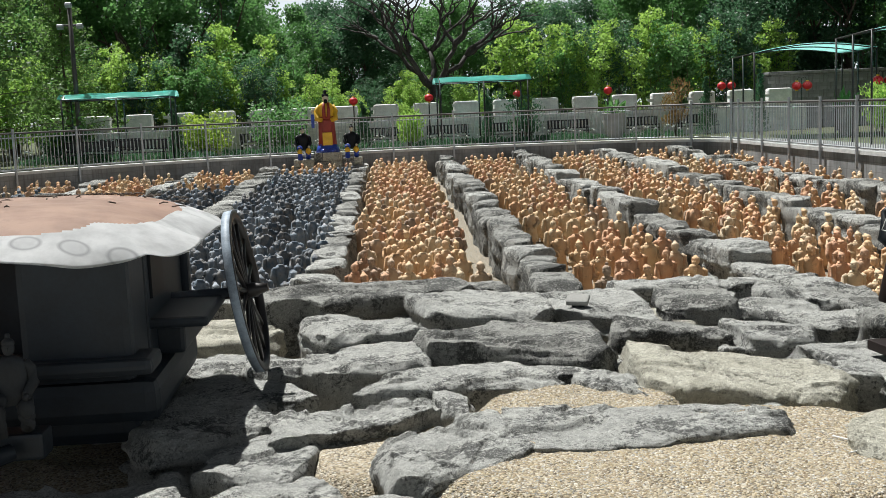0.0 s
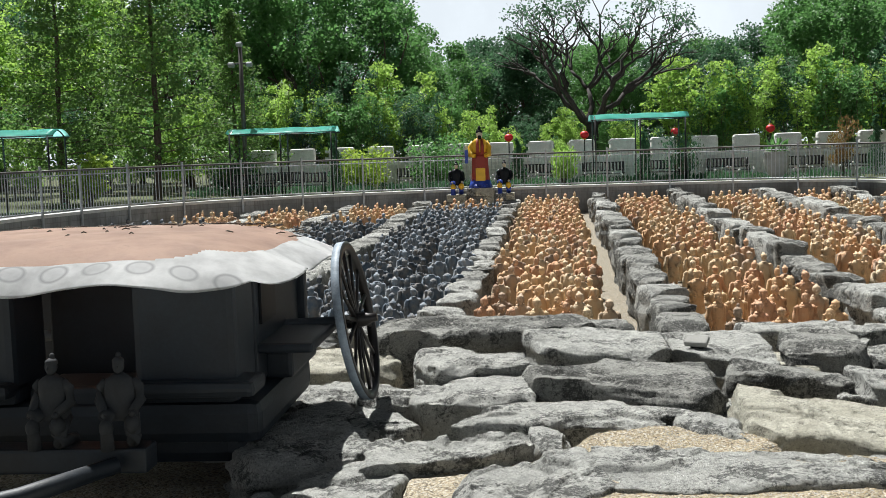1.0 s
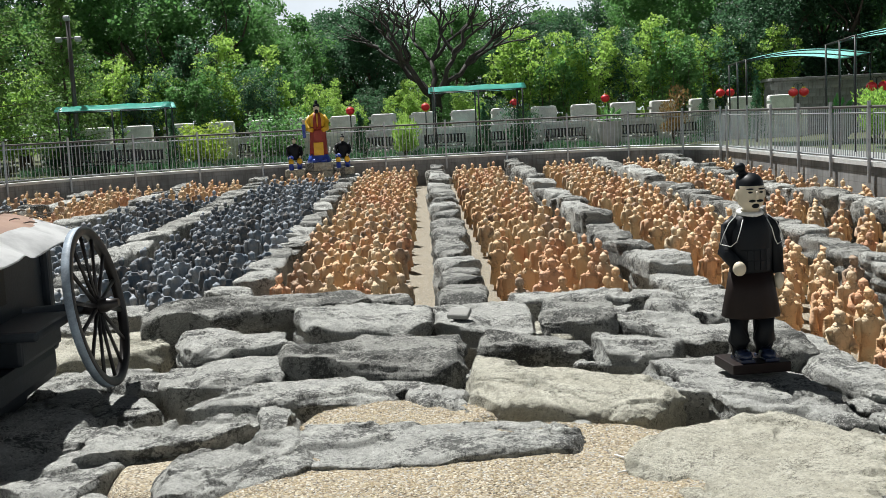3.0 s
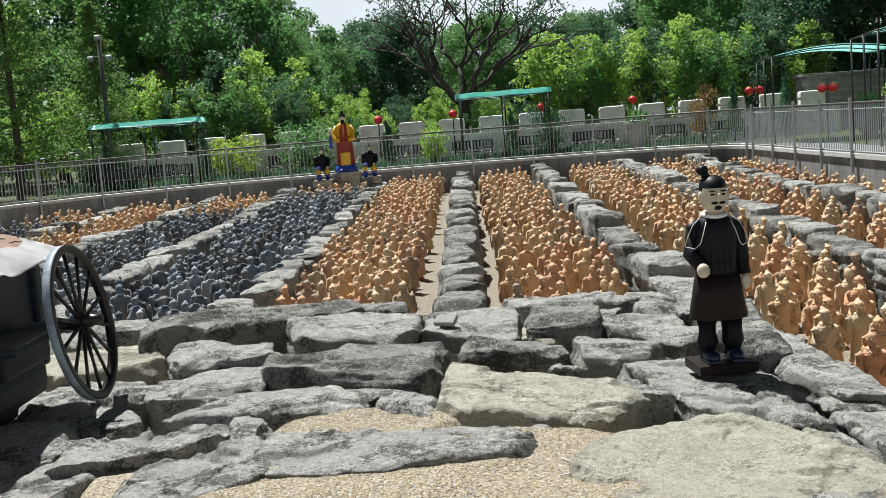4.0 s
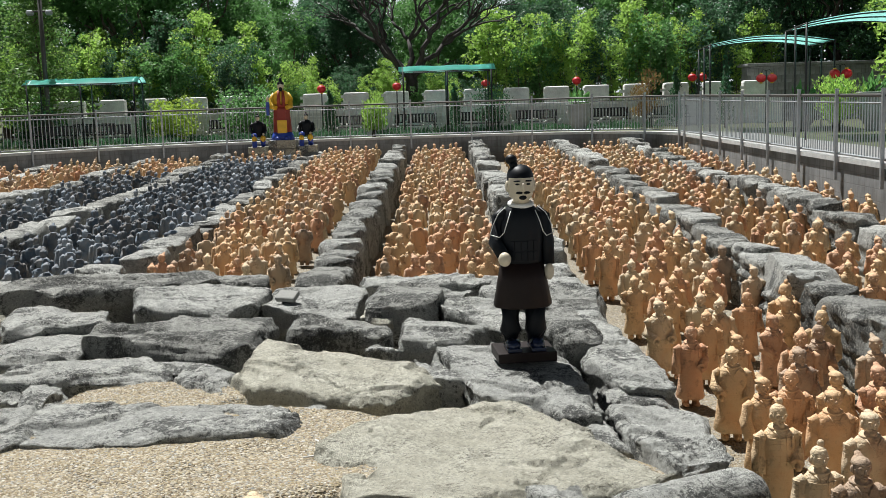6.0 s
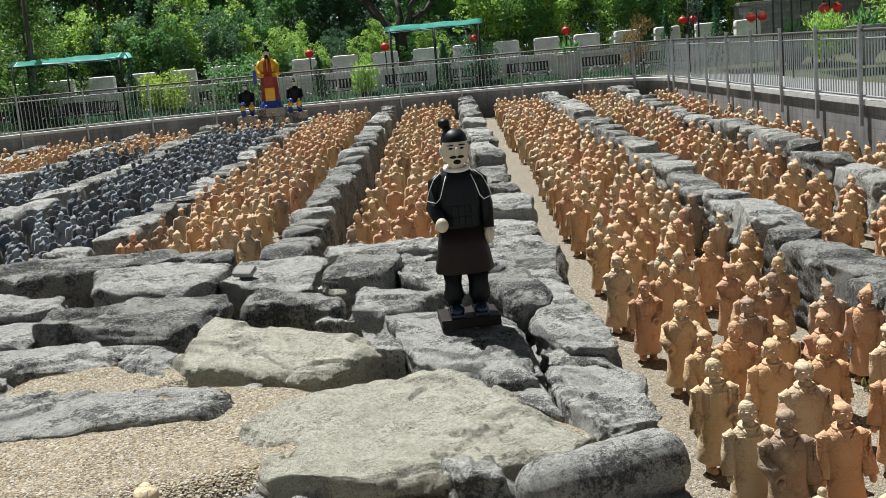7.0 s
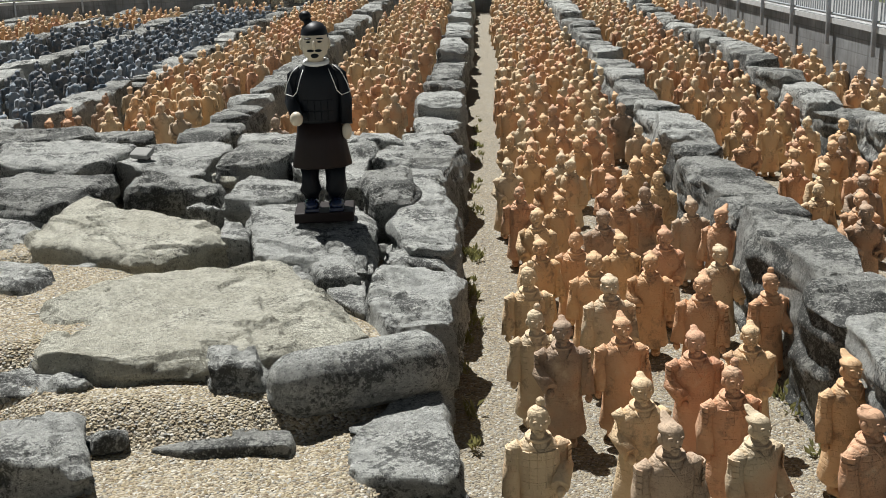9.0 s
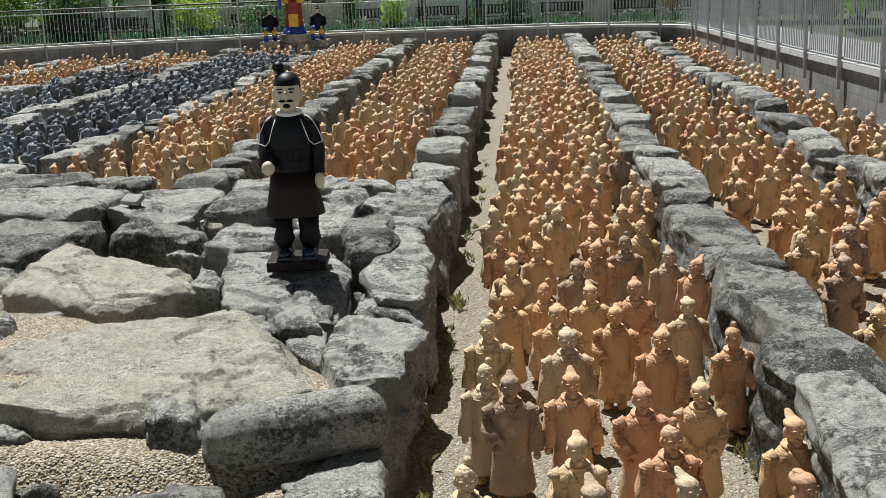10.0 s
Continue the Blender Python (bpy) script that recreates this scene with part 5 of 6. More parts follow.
def canopy(x, y, z, length, width, turn, label, bend=0.28):
    """An arched cloth canopy on a dark steel frame."""
    root = thing("canopy", pose(x, y, TOP, 0, 0, turn), label, "canopy", "garden canopies")
    h = z - TOP
    bm = bmesh.new()
    rows = []
    n = 12
    for i in range(17):
        u = -length / 2 + length * i / 16
        rows.append([bm.verts.new((u, -width / 2 + width * k / n, h - bend + bend * math.cos((k / n - 0.5) * 2.6) + 0.012 * math.sin(u * 5))) for k in range(n + 1)])
    for a, b in zip(rows, rows[1:]):
        for k in range(n):
            f = bm.faces.new((a[k], b[k], b[k + 1], a[k + 1]))
            f.smooth = True
    bmesh.ops.solidify(bm, geom=bm.faces[:], thickness=0.012)
    part("cloth", bm, TEAL, root, "teal cloth top")
    for u in (-length / 2 + 0.15, 0, length / 2 - 0.15):
        bm = bmesh.new()
        add_tube(bm, [(u, -width / 2 + width * k / n, h - bend - 0.02 + bend * math.cos((k / n - 0.5) * 2.6)) for k in range(n + 1)], [0.02] * (n + 1), 6)
        part("hoop", bm, BLACK_METAL, root)
        for v in (-width / 2, width / 2):
            bm = bmesh.new()
            add_tube(bm, [(u, v, 0), (u, v, h - bend * 0.74)], [0.028, 0.028], 8)
            part("pole", bm, BLACK_METAL, root)
    for v in (-width / 2, width / 2):
        bm = bmesh.new()
        add_tube(bm, [(-length / 2, v, h - bend * 0.75), (length / 2, v, h - bend * 0.75)], [0.02, 0.02], 6)
        part("side_rail", bm, BLACK_METAL, root)


def teal_material():
    m = Nodes("teal_canopy_cloth")
    col = m.ramp(m.noise(2), (0.3, (0.08, 0.56, 0.48)), (0.7, (0.38, 0.78, 0.72)))
    tr = m.n("BsdfTranslucent")
    tr.inputs[0].default_value = (0.5, 0.93, 0.88, 1)
    mixer = m.n("MixShader", Fac=0.68)
    m.done(col, 0.25)
    m.link(m.p.outputs[0], mixer.inputs[1])
    m.link(tr.outputs[0], mixer.inputs[2])
    m.link(mixer.outputs[0], m.t.nodes["Material Output"].inputs[0])
    return m.mat


TEAL = teal_material()
canopy(-10.4, 37.5, 3.42, 3.7, 1.7, 4, "teal arched canopy over garden benches")
canopy(1.7, 38.6, 3.52, 3.3, 1.6, 0, "teal cloth canopy over a bench")
canopy(11.6, 35.0, 3.95, 4.2, 3.6, 80, "teal canopy on dark poles beside the railing")
canopy(12.2, 28.4, 4.15, 4.2, 3.6, 78, "large teal canopy on dark poles")
canopy(-17.05, 30.2, 3.42, 3.8, 1.7, 8, "teal canopy among the conifers")


def lantern(x, y, z, pair):
    root = thing("lantern_post", pose(x, y, TOP), "red globe lantern on a thin black post", "lantern", "garden lanterns")
    bm = bmesh.new()
    add_tube(bm, [(0, 0, 0), (0, 0, z - TOP + 0.25)], [0.025, 0.02], 8)
    part("post", bm, BLACK_METAL, root)
    for s in ((-0.18, 0.18) if pair else (0,)):
        bm = bmesh.new()
        add_ball(bm, (s, -0.05, z - TOP), (0.16, 0.16, 0.14), 16, 10)
        globe = part("lantern", bm, RED, root, "red paper globe")
        for dz, r in ((0.15, 0.05), (-0.15, 0.05)):
            bm = bmesh.new()
            add_tube(bm, [(s, -0.05, z - TOP + dz - 0.02), (s, -0.05, z - TOP + dz + 0.02)], [r, r], 10)
            part("cap", bm, GOLD, globe)
        bm = bmesh.new()
        add_tube(bm, [(s, -0.05, z - TOP + 0.16), (s * 0.6, -0.02, z - TOP + 0.28), (0, 0, z - TOP + 0.24)], [0.01] * 3, 6)
        part("hook", bm, BLACK_METAL, root)


for lx, ly, lz, two in ((-2.75, 40.0, 2.85, 0), (-0.05, 40.0, 2.86, 0), (3.15, 40.0, 2.86, 0), (6.39, 39.65, 2.86, 0), (10.7, 39.5, 2.85, 1), (12.05, 36, 2.72, 1), (13.1, 32.5, 2.76, 1)):
    lantern(lx, ly, lz, two)


def bench_at_origin():
    root = thing("bench", pose(0, 0, 0), "black slatted metal garden bench before the pale wall", "bench", "garden benches")
    for k in range(3):
        bm = bmesh.new()
        add_box(bm, (0, -0.12 + k * 0.15, 0.42), (1.9, 0.11, 0.035), bevel=0.006)
        part("seat_slat", bm, BLACK_METAL, root)
    for k in range(2):
        bm = bmesh.new()
        add_box(bm, (0, 0.29 + k * 0.03, 0.55 + k * 0.36), (1.9, 0.03, 0.05), bevel=0.006)
        part("back_rail", bm, BLACK_METAL, root)
    for k in range(13):
        bm = bmesh.new()
        add_box(bm, (-0.9 + k * 0.15, 0.305, 0.73), (0.085, 0.02, 0.34))
        part("back_slat", bm, BLACK_METAL, root)
    for s in (-0.85, 0.85):
        bm = bmesh.new()
        add_tube(bm, [(s, -0.2, 0), (s, -0.2, 0.6), (s, 0.25, 0.62)], [0.025] * 3, 8)
        part("arm_leg", bm, BLACK_METAL, root)
        bm = bmesh.new()
        add_tube(bm, [(s, 0.26, 0), (s, 0.27, 0.45), (s, 0.32, 0.95)], [0.025] * 3, 8)
        part("back_leg", bm, BLACK_METAL, root)
    return root


BENCH = bench_at_origin()
BENCH.matrix_world = pose(-8.6, 39.9, TOP) @ Matrix.Scale(0.8, 4)
for bx, by in ((-11.0, 40.3), (-6.1, 40.3), (-1.9, 40.3), (0.6, 40.3), (2.9, 40.3), (5.0, 40.3), (7.6, 40.3), (9.8, 40.3), (-9.6, 37.0), (-11.3, 37.0)):
    copy_thing(BENCH, pose(bx, by - 0.4, TOP))


def urn(x, y, s):
    root = thing("planter_urn", pose(x, y, TOP), "large pale stone urn planted with spiky leaves", "urn", "garden urns")
    bm = bmesh.new()
    add_lathe(bm, [(0, 0.22 * s, 0.22 * s, 0, 0), (0.1 * s, 0.2 * s, 0.2 * s, 0, 0), (0.3 * s, 0.36 * s, 0.36 * s, 0, 0), (0.7 * s, 0.46 * s, 0.46 * s, 0, 0), (0.9 * s, 0.38 * s, 0.38 * s, 0, 0), (0.96 * s, 0.46 * s, 0.46 * s, 0, 0), (1.0 * s, 0.46 * s, 0.46 * s, 0, 0), (1.0 * s, 0.38 * s, 0.38 * s, 0, 0)], 28)
    part("pot", bm, URN, root)
    me = leaf_mesh([((0, 0, 1.05 * s), 0.35)], 60, 0.32, 5, True)
    part("leaves", me, LEAF_MID, root)


def leaf_mesh(clumps, per, size, seed, upright=False):
    """Many single bent leaves in the given clumps ((x, y, z), radius)."""
    rng = np.random.default_rng(seed)
    verts, faces = [], []
    for (c, r) in clumps:
        d = rng.normal(size=(per, 3))
        d /= np.linalg.norm(d, axis=1)[:, None]
        p = np.array(c) + d * (r * rng.uniform(0.35, 1.0, per) ** 0.6)[:, None] * np.array((1, 1, 0.8))
        a = rng.normal(size=(per, 3)) * np.array((1, 1, 0.6)) + d * 0.6
        if upright:
            a = a * np.array((0.5, 0.5, 0.2)) + np.array((0, 0, 1.0))
        a /= np.linalg.norm(a, axis=1)[:, None]
        b = np.cross(a, rng.normal(size=(per, 3)))
        b /= np.linalg.norm(b, axis=1)[:, None]
        s = size * rng.uniform(0.6, 1.3, per)[:, None]
        w = s * (0.2 if upright else 0.42)
        tip = p + a * s
        mid = p + a * s * 0.45 + np.cross(a, b) * s * 0.12
        verts.append(np.stack((p, mid + b * w, tip, mid - b * w), 1).reshape(-1, 3))
    v = np.concatenate(verts)
    n = len(v) // 4
    q = np.arange(n)[:, None] * 4
    f = np.concatenate((q + np.array((0, 1, 2)), q + np.array((0, 2, 3))))
    me = bpy.data.meshes.new("leaves")
    me.from_pydata(v.tolist(), [], f.tolist())
    return me


urn(6.15, 37.6, 0.95)
urn(12.2, 33.0, 0.9)
urn(13.6, 31.2, 1.1)


def cord():
    bm = bmesh.new()
    pts = [(x - 0.1, y, terrace_height(x - 0.1, y) + 0.012) for x, y in ((-0.1, 6.12), (-0.04, 6.03), (-0.02, 5.95), (-0.06, 5.88), (-0.14, 5.84))]
    add_tube(bm, pts, [0.0045] * 5, 8)
    tagged(part("cord", bm, WHITE_PAINT), "short bent white cord lying on the gravel", "cord")


cord()


# ---- trees and shrubs ----
def limb(bm, a, b, ra, rb, rng, bend=0.12, n=5, seg=7):
    a, b = Vector(a), Vector(b)
    ln = (b - a).length
    pts = [a.lerp(b, i / n) + (Vector((rng.uniform(-1, 1), rng.uniform(-1, 1), rng.uniform(-0.4, 0.4))) * ln * bend * (1 if 0 < i < n else 0)) for i in range(n + 1)]
    add_tube(bm, pts, [ra + (rb - ra) * i / n for i in range(n + 1)], seg)
    return pts


def tree_shape(seed, height, spread, leaf, per, size, clumps=46, bare=0.28):
    """A broadleaf tree: trunk, limbs and clumps of leaves with gaps."""
    rng = random.Random(seed)
    bm = bmesh.new()
    fork = height * bare
    limb(bm, (0, 0, 0), (0, 0, fork), 0.05 * height ** 0.8, 0.035 * height ** 0.8, rng, 0.05)
    cl = []
    for k in range(9):
        a = k * 2.4 + rng.uniform(-0.4, 0.4)
        r = spread * rng.uniform(0.3, 0.75)
        top = (r * math.cos(a), r * math.sin(a), height * rng.uniform(0.55, 0.92))
        limb(bm, (0, 0, fork * rng.uniform(0.75, 1.0)), top, 0.02 * height ** 0.8, 0.012, rng)
        cl.append((top, spread * 0.3))
    while len(cl) < clumps:
        a, h = rng.uniform(0, 6.28), rng.uniform(0.0, 1.0)
        prof = math.sin(math.pi * (0.12 + 0.85 * h)) ** 0.7
        r = spread * prof * rng.uniform(0.45, 1.0)
        cl.append(((r * math.cos(a), r * math.sin(a), fork * 0.8 + (height - fork * 0.8) * h), spread * rng.uniform(0.16, 0.3)))
    return bm, leaf_mesh(cl, per, size, seed), leaf


def conifer_shape(seed, height, spread):
    rng = random.Random(seed)
    bm = bmesh.new()
    limb(bm, (0, 0, 0), (0, 0, height), 0.17, 0.02, rng, 0.01)
    cl = []
    for k in range(64):
        h = 0.1 + 0.9 * k / 64
        a = k * 2.4
        r = spread * (1 - h) ** 0.75 * rng.uniform(0.7, 1.1) + 0.1
        tip = Vector((r * math.cos(a), r * math.sin(a), height * h + r * 0.12))
        limb(bm, (0, 0, height * h), tip, 0.03 * (1.1 - h), 0.008, rng, 0.03, 3, 5)
        for q in (0.35, 0.6, 0.8, 1.0):
            cl.append((tuple(Vector((0, 0, height * h)).lerp(tip, q) + Vector((rng.uniform(-0.15, 0.15), rng.uniform(-0.15, 0.15), -0.08 * q))), 0.2 + 0.12 * r))
    return bm, leaf_mesh(cl, 48, 0.14, seed), LEAF_CONIFER


def bamboo_shape(seed, height, spread, leaf, per=70):
    rng = random.Random(seed)
    bm = bmesh.new()
    cl = []
    for k in range(16):
        a, r = rng.uniform(0, 6.28), spread * rng.uniform(0.1, 0.6)
        h = height * rng.uniform(0.65, 1.0)
        foot = (r * math.cos(a), r * math.sin(a), 0)
        head = (foot[0] * 1.8 + rng.uniform(-0.3, 0.3), foot[1] * 1.8 + rng.uniform(-0.3, 0.3), h)
        limb(bm, foot, head, 0.02, 0.006, rng, 0.03, 4, 5)
        for q in (0.3, 0.5, 0.65, 0.78, 0.88, 1.0):
            p = Vector(foot).lerp(Vector(head), q) + Vector((rng.uniform(-0.3, 0.3), rng.uniform(-0.3, 0.3), 0))
            cl.append((tuple(p), rng.uniform(0.22, 0.42)))
    return bm, leaf_mesh(cl, per, 0.12, seed), leaf


def bare_tree_shape(seed, height):
    rng = random.Random(seed)
    bm = bmesh.new()
    limb(bm, (0, 0, 0), (0.1, 0, 2.2), 0.3, 0.24, rng, 0.04)
    cl = []

    def grow(p, d, ln, r, depth):
        q = p + d * ln
        limb(bm, p, q, r, r * 0.62, rng, 0.09, 4, 6 if depth < 3 else 4)
        if depth >= 5:
            cl.append((tuple(q), 0.3))
            return
        for _ in range(3 if depth < 3 else 2):
            e = (d + Vector((rng.uniform(-0.9, 0.9), rng.uniform(-0.7, 0.7), rng.uniform(-0.25, 0.5)))).normalized()
            grow(q, e, ln * rng.uniform(0.62, 0.85), r * 0.6, depth + 1)

    for a in (0.3, 1.6, 2.6, 3.9, 5.2):
        grow(Vector((0.1, 0, 2.1)), Vector((math.cos(a) * 0.8, math.sin(a) * 0.5, 0.75)).normalized(), height * 0.225, 0.14, 1)
    return bm, leaf_mesh(cl, 20, 0.11, seed), LEAF_DEEP


def plant(name, shape, label, category, group, trunk="trunk", crown="crown", bark=None):
    bm, leaves, mat = shape
    root = thing(name, pose(0, 0, 0), label, category, group)
    stem = part(trunk, bm, bark or BARK, root)
    if trunk != "trunk":
        tagged(stem, kind="stuff")
    part(crown, leaves, mat, root)
    return root


def spread_out(kinds, spots, seed):
    rng = random.Random(seed)
    used = set()
    for i, (x, y, s) in enumerate(spots):
        k = i % len(kinds)
        m = pose(x, y, TOP - 0.02, 0, 0, rng.uniform(0, 360)) @ Matrix.Scale(s, 4)
        if k in used:
            ob = copy_thing(kinds[k], pose(0, 0, 0))
            ob.matrix_world = m
        else:
            kinds[k].matrix_world = m
            used.add(k)


BROAD = [plant("broadleaf_tree", tree_shape(100 + k, 9.5, 3.6, (LEAF_DEEP, LEAF_MID, LEAF_DEEP, LEAF_MID)[k], 330, 0.175), "tall broadleaf tree with a dense uneven green crown", "tree", "trees behind the garden") for k in range(4)]
rng = random.Random(3)
spots = []
for k in range(18):  # the wood steps down behind the bare tree and rises again to the east
    x = -37 + k * 4.4 + rng.uniform(-1, 1)
    spots.append((x, 53 + rng.uniform(-2, 3), rng.uniform(0.95, 1.1) if x < -8 else rng.uniform(0.61, 0.67) if x < 12 else rng.uniform(0.8, 0.92)))
for k in range(15):
    x = -46 + k * 7.0 + rng.uniform(-1.5, 1.5)
    spots.append((x, 65 + rng.uniform(-3, 3), rng.uniform(1.0, 1.15) if x < -9 else rng.uniform(0.72, 0.8) if x < 13 else rng.uniform(0.95, 1.1)))
for p in ((13.8, 58, 0.88), (18.2, 49, 0.88), (14.5, 62, 1.05), (15.6, 47.5, 0.8), (21.5, 46, 1.05), (18.6, 46.5, 0.85), (24.5, 41, 0.95), (23.0, 48, 1.0), (25, 44, 1.15), (20.5, 38, 0.95), (-5.5, 50, 0.62), (-2.5, 51, 0.6), (1.5, 50.5, 0.62), (4.5, 51, 0.6), (-0.5, 58, 0.68), (3.5, 59, 0.68), (7.0, 57, 0.66), (-4.0, 60, 0.74)):
    spots.append(p)
spread_out(BROAD, spots, 41)

# brighter leaf colours put the sunlight on these trees into the material
LIGHT_TREES = [plant("broadleaf_tree", tree_shape(120 + k, 9.5, 3.4, (LEAF_BRIGHT, LEAF_MID)[k], 280, 0.175), "tall tree in sunlit light green leaf colour behind the conifers", "tree", "trees behind the garden") for k in range(2)]
spread_out(LIGHT_TREES, [(-25, 45, 0.95), (-12.2, 49, 1.0), (-20.5, 47, 0.9), (-9.3, 50, 0.92), (-28.5, 42, 0.95), (-15.8, 49, 1.05)], 44)

CONIFERS = [plant("conifer", conifer_shape(200 + k, 11, 3.1), "tall feathery conifer with a slim dark trunk", "tree", "conifers beside the railing") for k in range(2)]
spread_out(CONIFERS, [(-14.6, 36.6, 0.92), (-17.6, 36, 0.85), (-21.4, 35, 0.95), (-24, 33, 0.95), (-12.9, 40.5, 0.62)], 42)

BAMBOO = [plant("bamboo_clump", bamboo_shape(300 + k, 5.0, 1.5, (LEAF_BRIGHT, LEAF_MID, LEAF_BRIGHT, LEAF_DEEP)[k], 80), "green bamboo clump with arching leafy canes", "bamboo", "bamboo behind the wall", "cane_thicket", "foliage") for k in range(4)]
spots = []
for k in range(16):
    x = -14.5 + k * 1.15
    spots.append((x, 43.2 + rng.uniform(-0.4, 1.2), rng.uniform(0.6, 0.84) * (0.6 if x > -4.5 else 1.0)))
for k in range(9):
    x = 4.2 + k * 1.25
    spots.append((x, 45.4 + rng.uniform(-0.8, 1.0), rng.uniform(0.82, 1.02)))
for k in range(9):
    spots.append((-13 + k * 1.8, 45.6 + rng.uniform(-0.5, 0.8), rng.uniform(0.82, 1.0) * (0.62 if k > 4 else 1.0)))
for k in range(13):
    spots.append((-33 + k * 1.5, 41.5 + rng.uniform(-1.2, 1.5), rng.uniform(0.55, 0.8)))
spread_out(BAMBOO, spots, 43)

bare = plant("bare_tree", bare_tree_shape(9, 8.2), "dark nearly leafless spreading tree behind the wall", "tree", "", bark=DARK_BARK)
bare.matrix_world = pose(0.4, 44.3, TOP)


def shrub(x, y, w, h, leaf, seed, label, upright=False, z=TOP, per=120, size=0.11):
    rng = random.Random(seed)
    bm = bmesh.new()
    cl = []
    for k in range(9):
        tip = (rng.uniform(-w, w) * 0.42, rng.uniform(-w, w) * 0.35, h * rng.uniform(0.5, 0.88))
        limb(bm, (tip[0] * 0.2, tip[1] * 0.2, 0), tip, 0.018, 0.006, rng, 0.06, 3, 5)
        cl.append((tip, 0.3 * min(w, h)))
        cl.append(((tip[0] * 0.9, tip[1] * 0.9, tip[2] * 0.5), 0.26 * min(w, h)))
    ob = plant("shrub", (bm, leaf_mesh(cl, per, size, seed, upright), leaf), label, "shrub", "garden shrubs", "stem_thicket", "foliage")
    ob.matrix_world = pose(x, y, z)


def slim_cypress(x, y, h, seed, leaf=LEAF_DEEP):
    rng = random.Random(seed)
    bm = bmesh.new()
    limb(bm, (0, 0, 0), (0, 0, h), 0.04, 0.01, rng, 0.01)
    cl = [((rng.uniform(-0.06, 0.06), rng.uniform(-0.06, 0.06), h * (0.12 + 0.88 * k / 12)), 0.3 * (1.12 - k / 12)) for k in range(13)]
    ob = plant("cypress", (bm, leaf_mesh(cl, 130, 0.09, seed, True), leaf), "small slim dark green cypress", "tree", "small cypresses")
    ob.matrix_world = pose(x, y, TOP)


shrub(-7.9, 39.2, 1.9, 1.5, LEAF_YELLOW, 1, "yellow-green leafy shrub in the garden bed")
shrub(-5.5, 39.4, 1.8, 2.0, LEAF_MID, 2, "dense mid-green shrub in the garden bed")
shrub(-12.6, 39.5, 2.0, 1.2, LEAF_DEEP, 3, "dark green shrub under the canopy")
shrub(8.9, 39.6, 1.1, 2.1, LEAF_RED, 4, "dry reddish shrub by the wall", True, TOP, 60)
shrub(3.3, 39.4, 1.2, 1.8, LEAF_DEEP, 5, "sparse grey-green shrub by the wall", True, TOP, 60)
shrub(-0.9, 38.4, 1.1, 1.3, LEAF_BRIGHT, 6, "tall light green grass clump", True)
shrub(12.6, 31.4, 1.3, 1.5, LEAF_BRIGHT, 7, "bright spiky-leaved plant behind the railing", True)
shrub(-15.6, 33.2, 1.2, 1.6, LEAF_YELLOW, 8, "yellow flowering shrub behind the railing")
shrub(17.5, 34.5, 4.0, 4.2, LEAF_BRIGHT, 9, "tall leafy shrub beyond the canopies", False, TOP, 420, 0.16)
slim_cypress(11.0, 37, 2.3, 11)
slim_cypress(9.9, 39.3, 2.0, 12)
slim_cypress(-2.45, 39.6, 1.6, 13)
slim_cypress(2.0, 39.6, 1.7, 14)
slim_cypress(-8.9, 39.0, 1.9, 15)


def flower_bed():
    """Low plants along the walk behind the railing."""
    rng = random.Random(21)
    cl = []
    for _ in range(260):
        x = rng.uniform(-14, 9)
        y = 38.0 + rng.uniform(-0.5, 0.9)
        cl.append(((x, y, TOP + rng.uniform(0.04, 0.16)), rng.uniform(0.1, 0.22)))
    ob = part("bed_plants", leaf_mesh(cl, 42, 0.11, 3, True), LEAF_DEEP)
    tagged(ob, "low mixed green plants in the garden bed", "plants", kind="stuff")
    bm = bmesh.new()
    for _ in range(150):
        x, y = rng.uniform(-14, 9), 38.3 + rng.uniform(-0.6, 1.0)
        add_ball(bm, (x, y, TOP + rng.uniform(0.25, 0.5)), 0.035, 6, 4)
    tagged(part("bed_flowers", bm, WHITE_PAINT), "small white flowers over the bed plants", "flowers", kind="stuff")


flower_bed()


def lamp_post():
    root = thing("lamp_post", pose(-12.0, 38.4, TOP), "tall grey pole with three floodlights", "lamp post")
    bm = bmesh.new()
    add_tube(bm, [(0, 0, 0), (0, 0, 5.3)], [0.09, 0.07], 12)
    part("pole", bm, DARK_RAIL, root)
    bm = bmesh.new()
    add_tube(bm, [(-0.35, 0, 4.6), (0.35, 0, 4.6)], [0.03, 0.03], 8)
    part("crossarm", bm, DARK_RAIL, root)
    for x, z in ((-0.32, 4.55), (0.32, 4.55), (0, 5.25)):
        bm = bmesh.new()
        add_box(bm, (x, -0.1, z), (0.22, 0.16, 0.13), Matrix.Rotation(radians(-30), 3, "X"), bevel=0.03)
        part("floodlight_head", bm, GALV, root)


lamp_post()


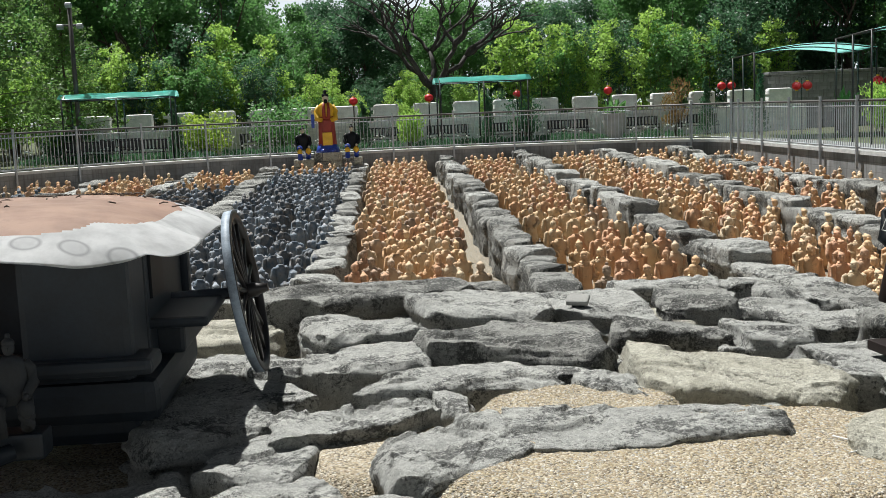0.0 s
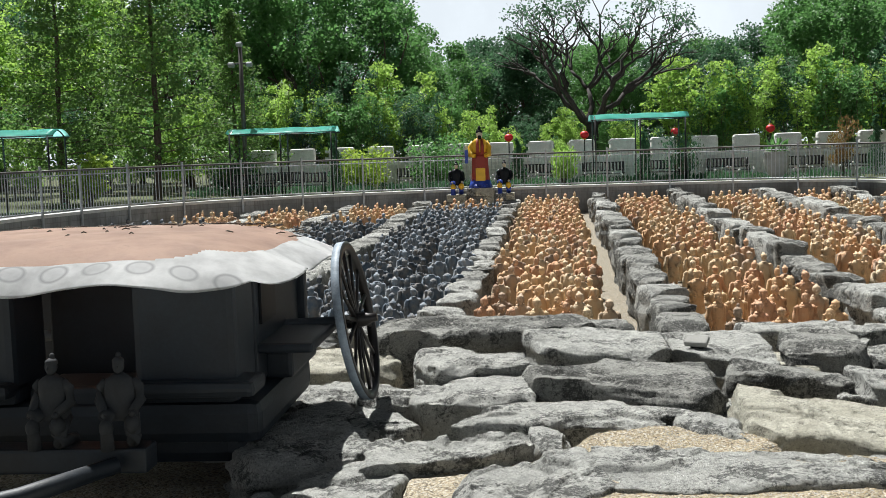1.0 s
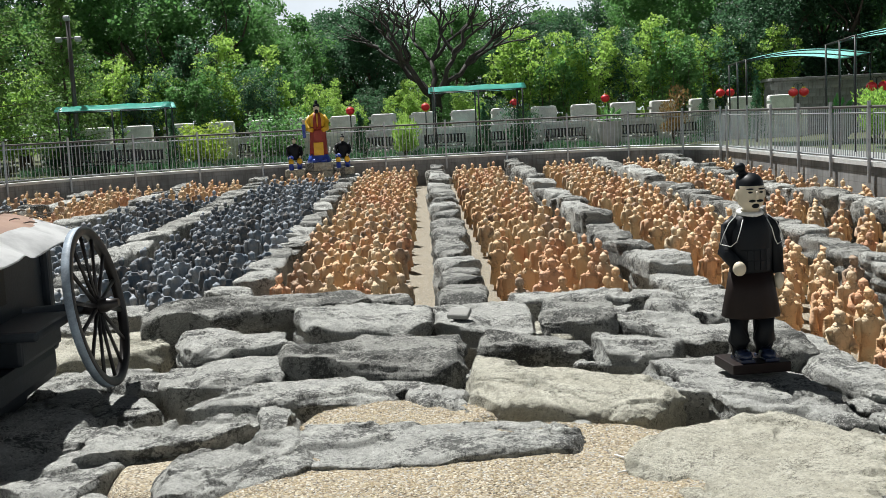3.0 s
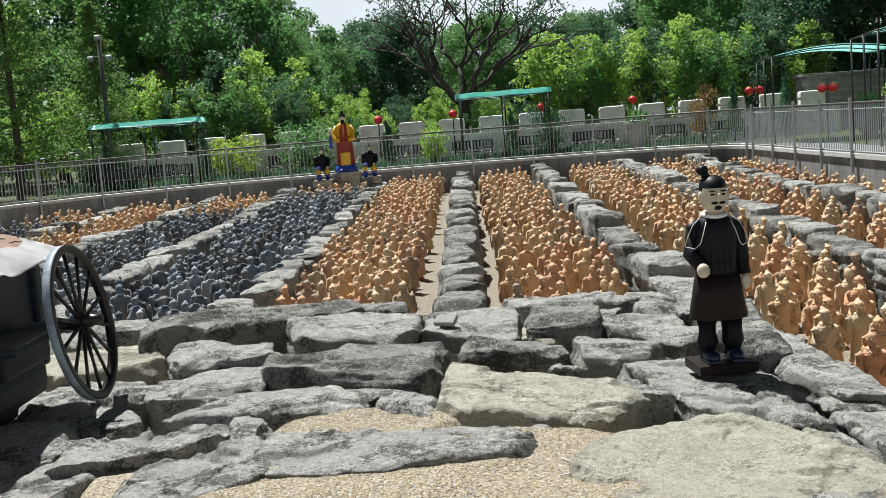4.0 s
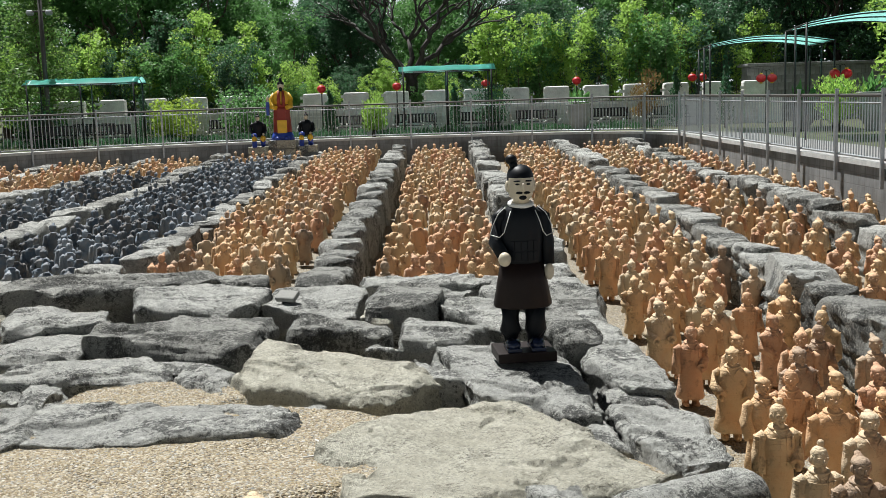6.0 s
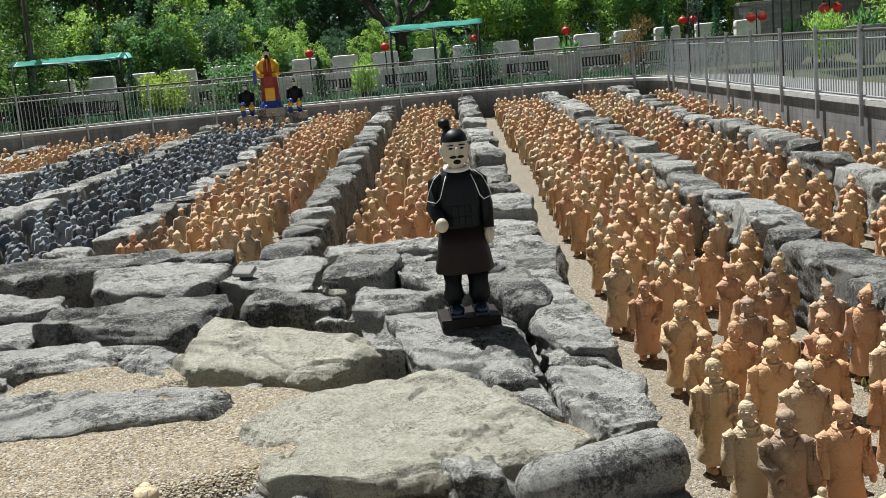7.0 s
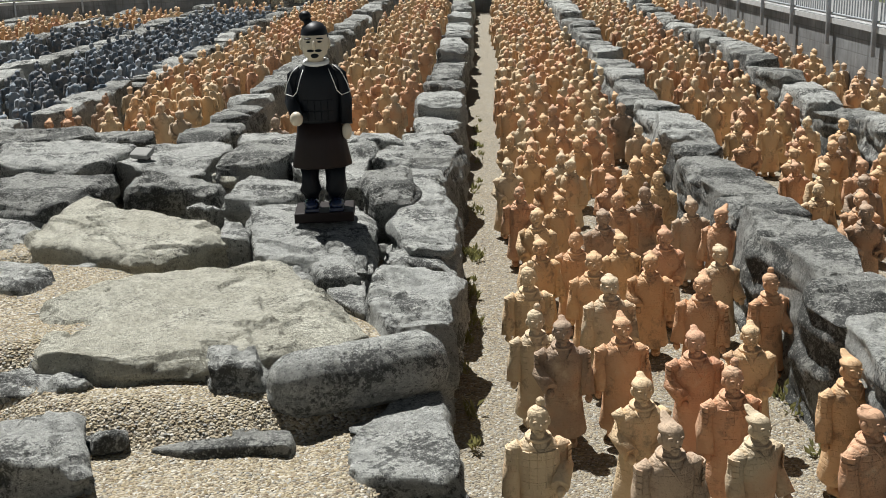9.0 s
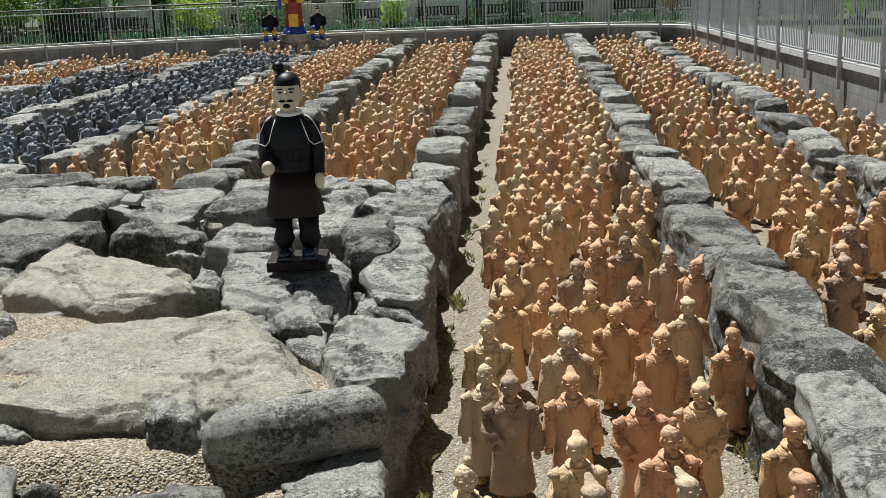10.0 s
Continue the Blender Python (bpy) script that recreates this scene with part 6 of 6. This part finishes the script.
def scatter_pebbles(n, x0, x1, y0, y1, zfun, seed, name, label):
    """Single eight-sided pebbles strewn over a stretch of gravel."""
    base = np.array(((1, 0, 0), (-1, 0, 0), (0, 1, 0), (0, -1, 0), (0, 0, 1), (0, 0, -1)), float)
    fs = np.array(((0, 2, 4), (2, 1, 4), (1, 3, 4), (3, 0, 4), (2, 0, 5), (1, 2, 5), (3, 1, 5), (0, 3, 5)))
    rng = np.random.default_rng(seed)
    x, y = rng.uniform(x0, x1, n), rng.uniform(y0, y1, n)
    z = np.array([zfun(a, b) for a, b in zip(x, y)])
    s = rng.uniform(0.004, 0.011, n)[:, None, None] * rng.uniform(0.6, 1.2, (n, 1, 3)) * np.array((1, 1, 0.55))
    a = rng.uniform(0, 6.28, n)
    v = base[None] * s
    c, d = np.cos(a)[:, None], np.sin(a)[:, None]
    v = np.stack((v[..., 0] * c - v[..., 1] * d, v[..., 0] * d + v[..., 1] * c, v[..., 2]), -1) + np.stack((x, y, z + 0.001), -1)[:, None]
    f = (fs[None] + (np.arange(n) * 6)[:, None, None]).reshape(-1, 3)
    me = bpy.data.meshes.new(name)
    me.from_pydata(v.reshape(-1, 3).tolist(), [], f.tolist())
    tagged(part(name, me, PEBBLE), label, "pebbles", kind="stuff")


scatter_pebbles(48000, -2.6, 1.75, 4.2, 8.2, terrace_height, 1, "terrace_pebbles", "loose tan pebbles on the terrace gravel")
scatter_pebbles(9000, 2.05, 4.0, 4.2, 12, lambda a, b: FLOOR + 0.03 * noise.noise(Vector((a * 0.8, b * 0.8, 3))), 2, "pit_pebbles", "loose pebbles on the trench floor")


def wall_grass():
    """Tufts of grass along the foot of the trench walls."""
    rng = random.Random(51)
    cl = []
    for _ in range(70):
        u, y = rng.choice((rng.uniform(1.88, 1.98), rng.uniform(1.88, 1.98), rng.uniform(3.62, 3.74))), rng.uniform(4.5, 20)
        cl.append(((row_x(u, y), y, FLOOR + 0.02), rng.uniform(0.03, 0.07)))
    ob = part("grass_tufts", leaf_mesh(cl, 16, 0.06, 8, True), LEAF_DRY)
    tagged(ob, "thin green grass tufts at the foot of the stones", "grass", kind="stuff")


wall_grass()
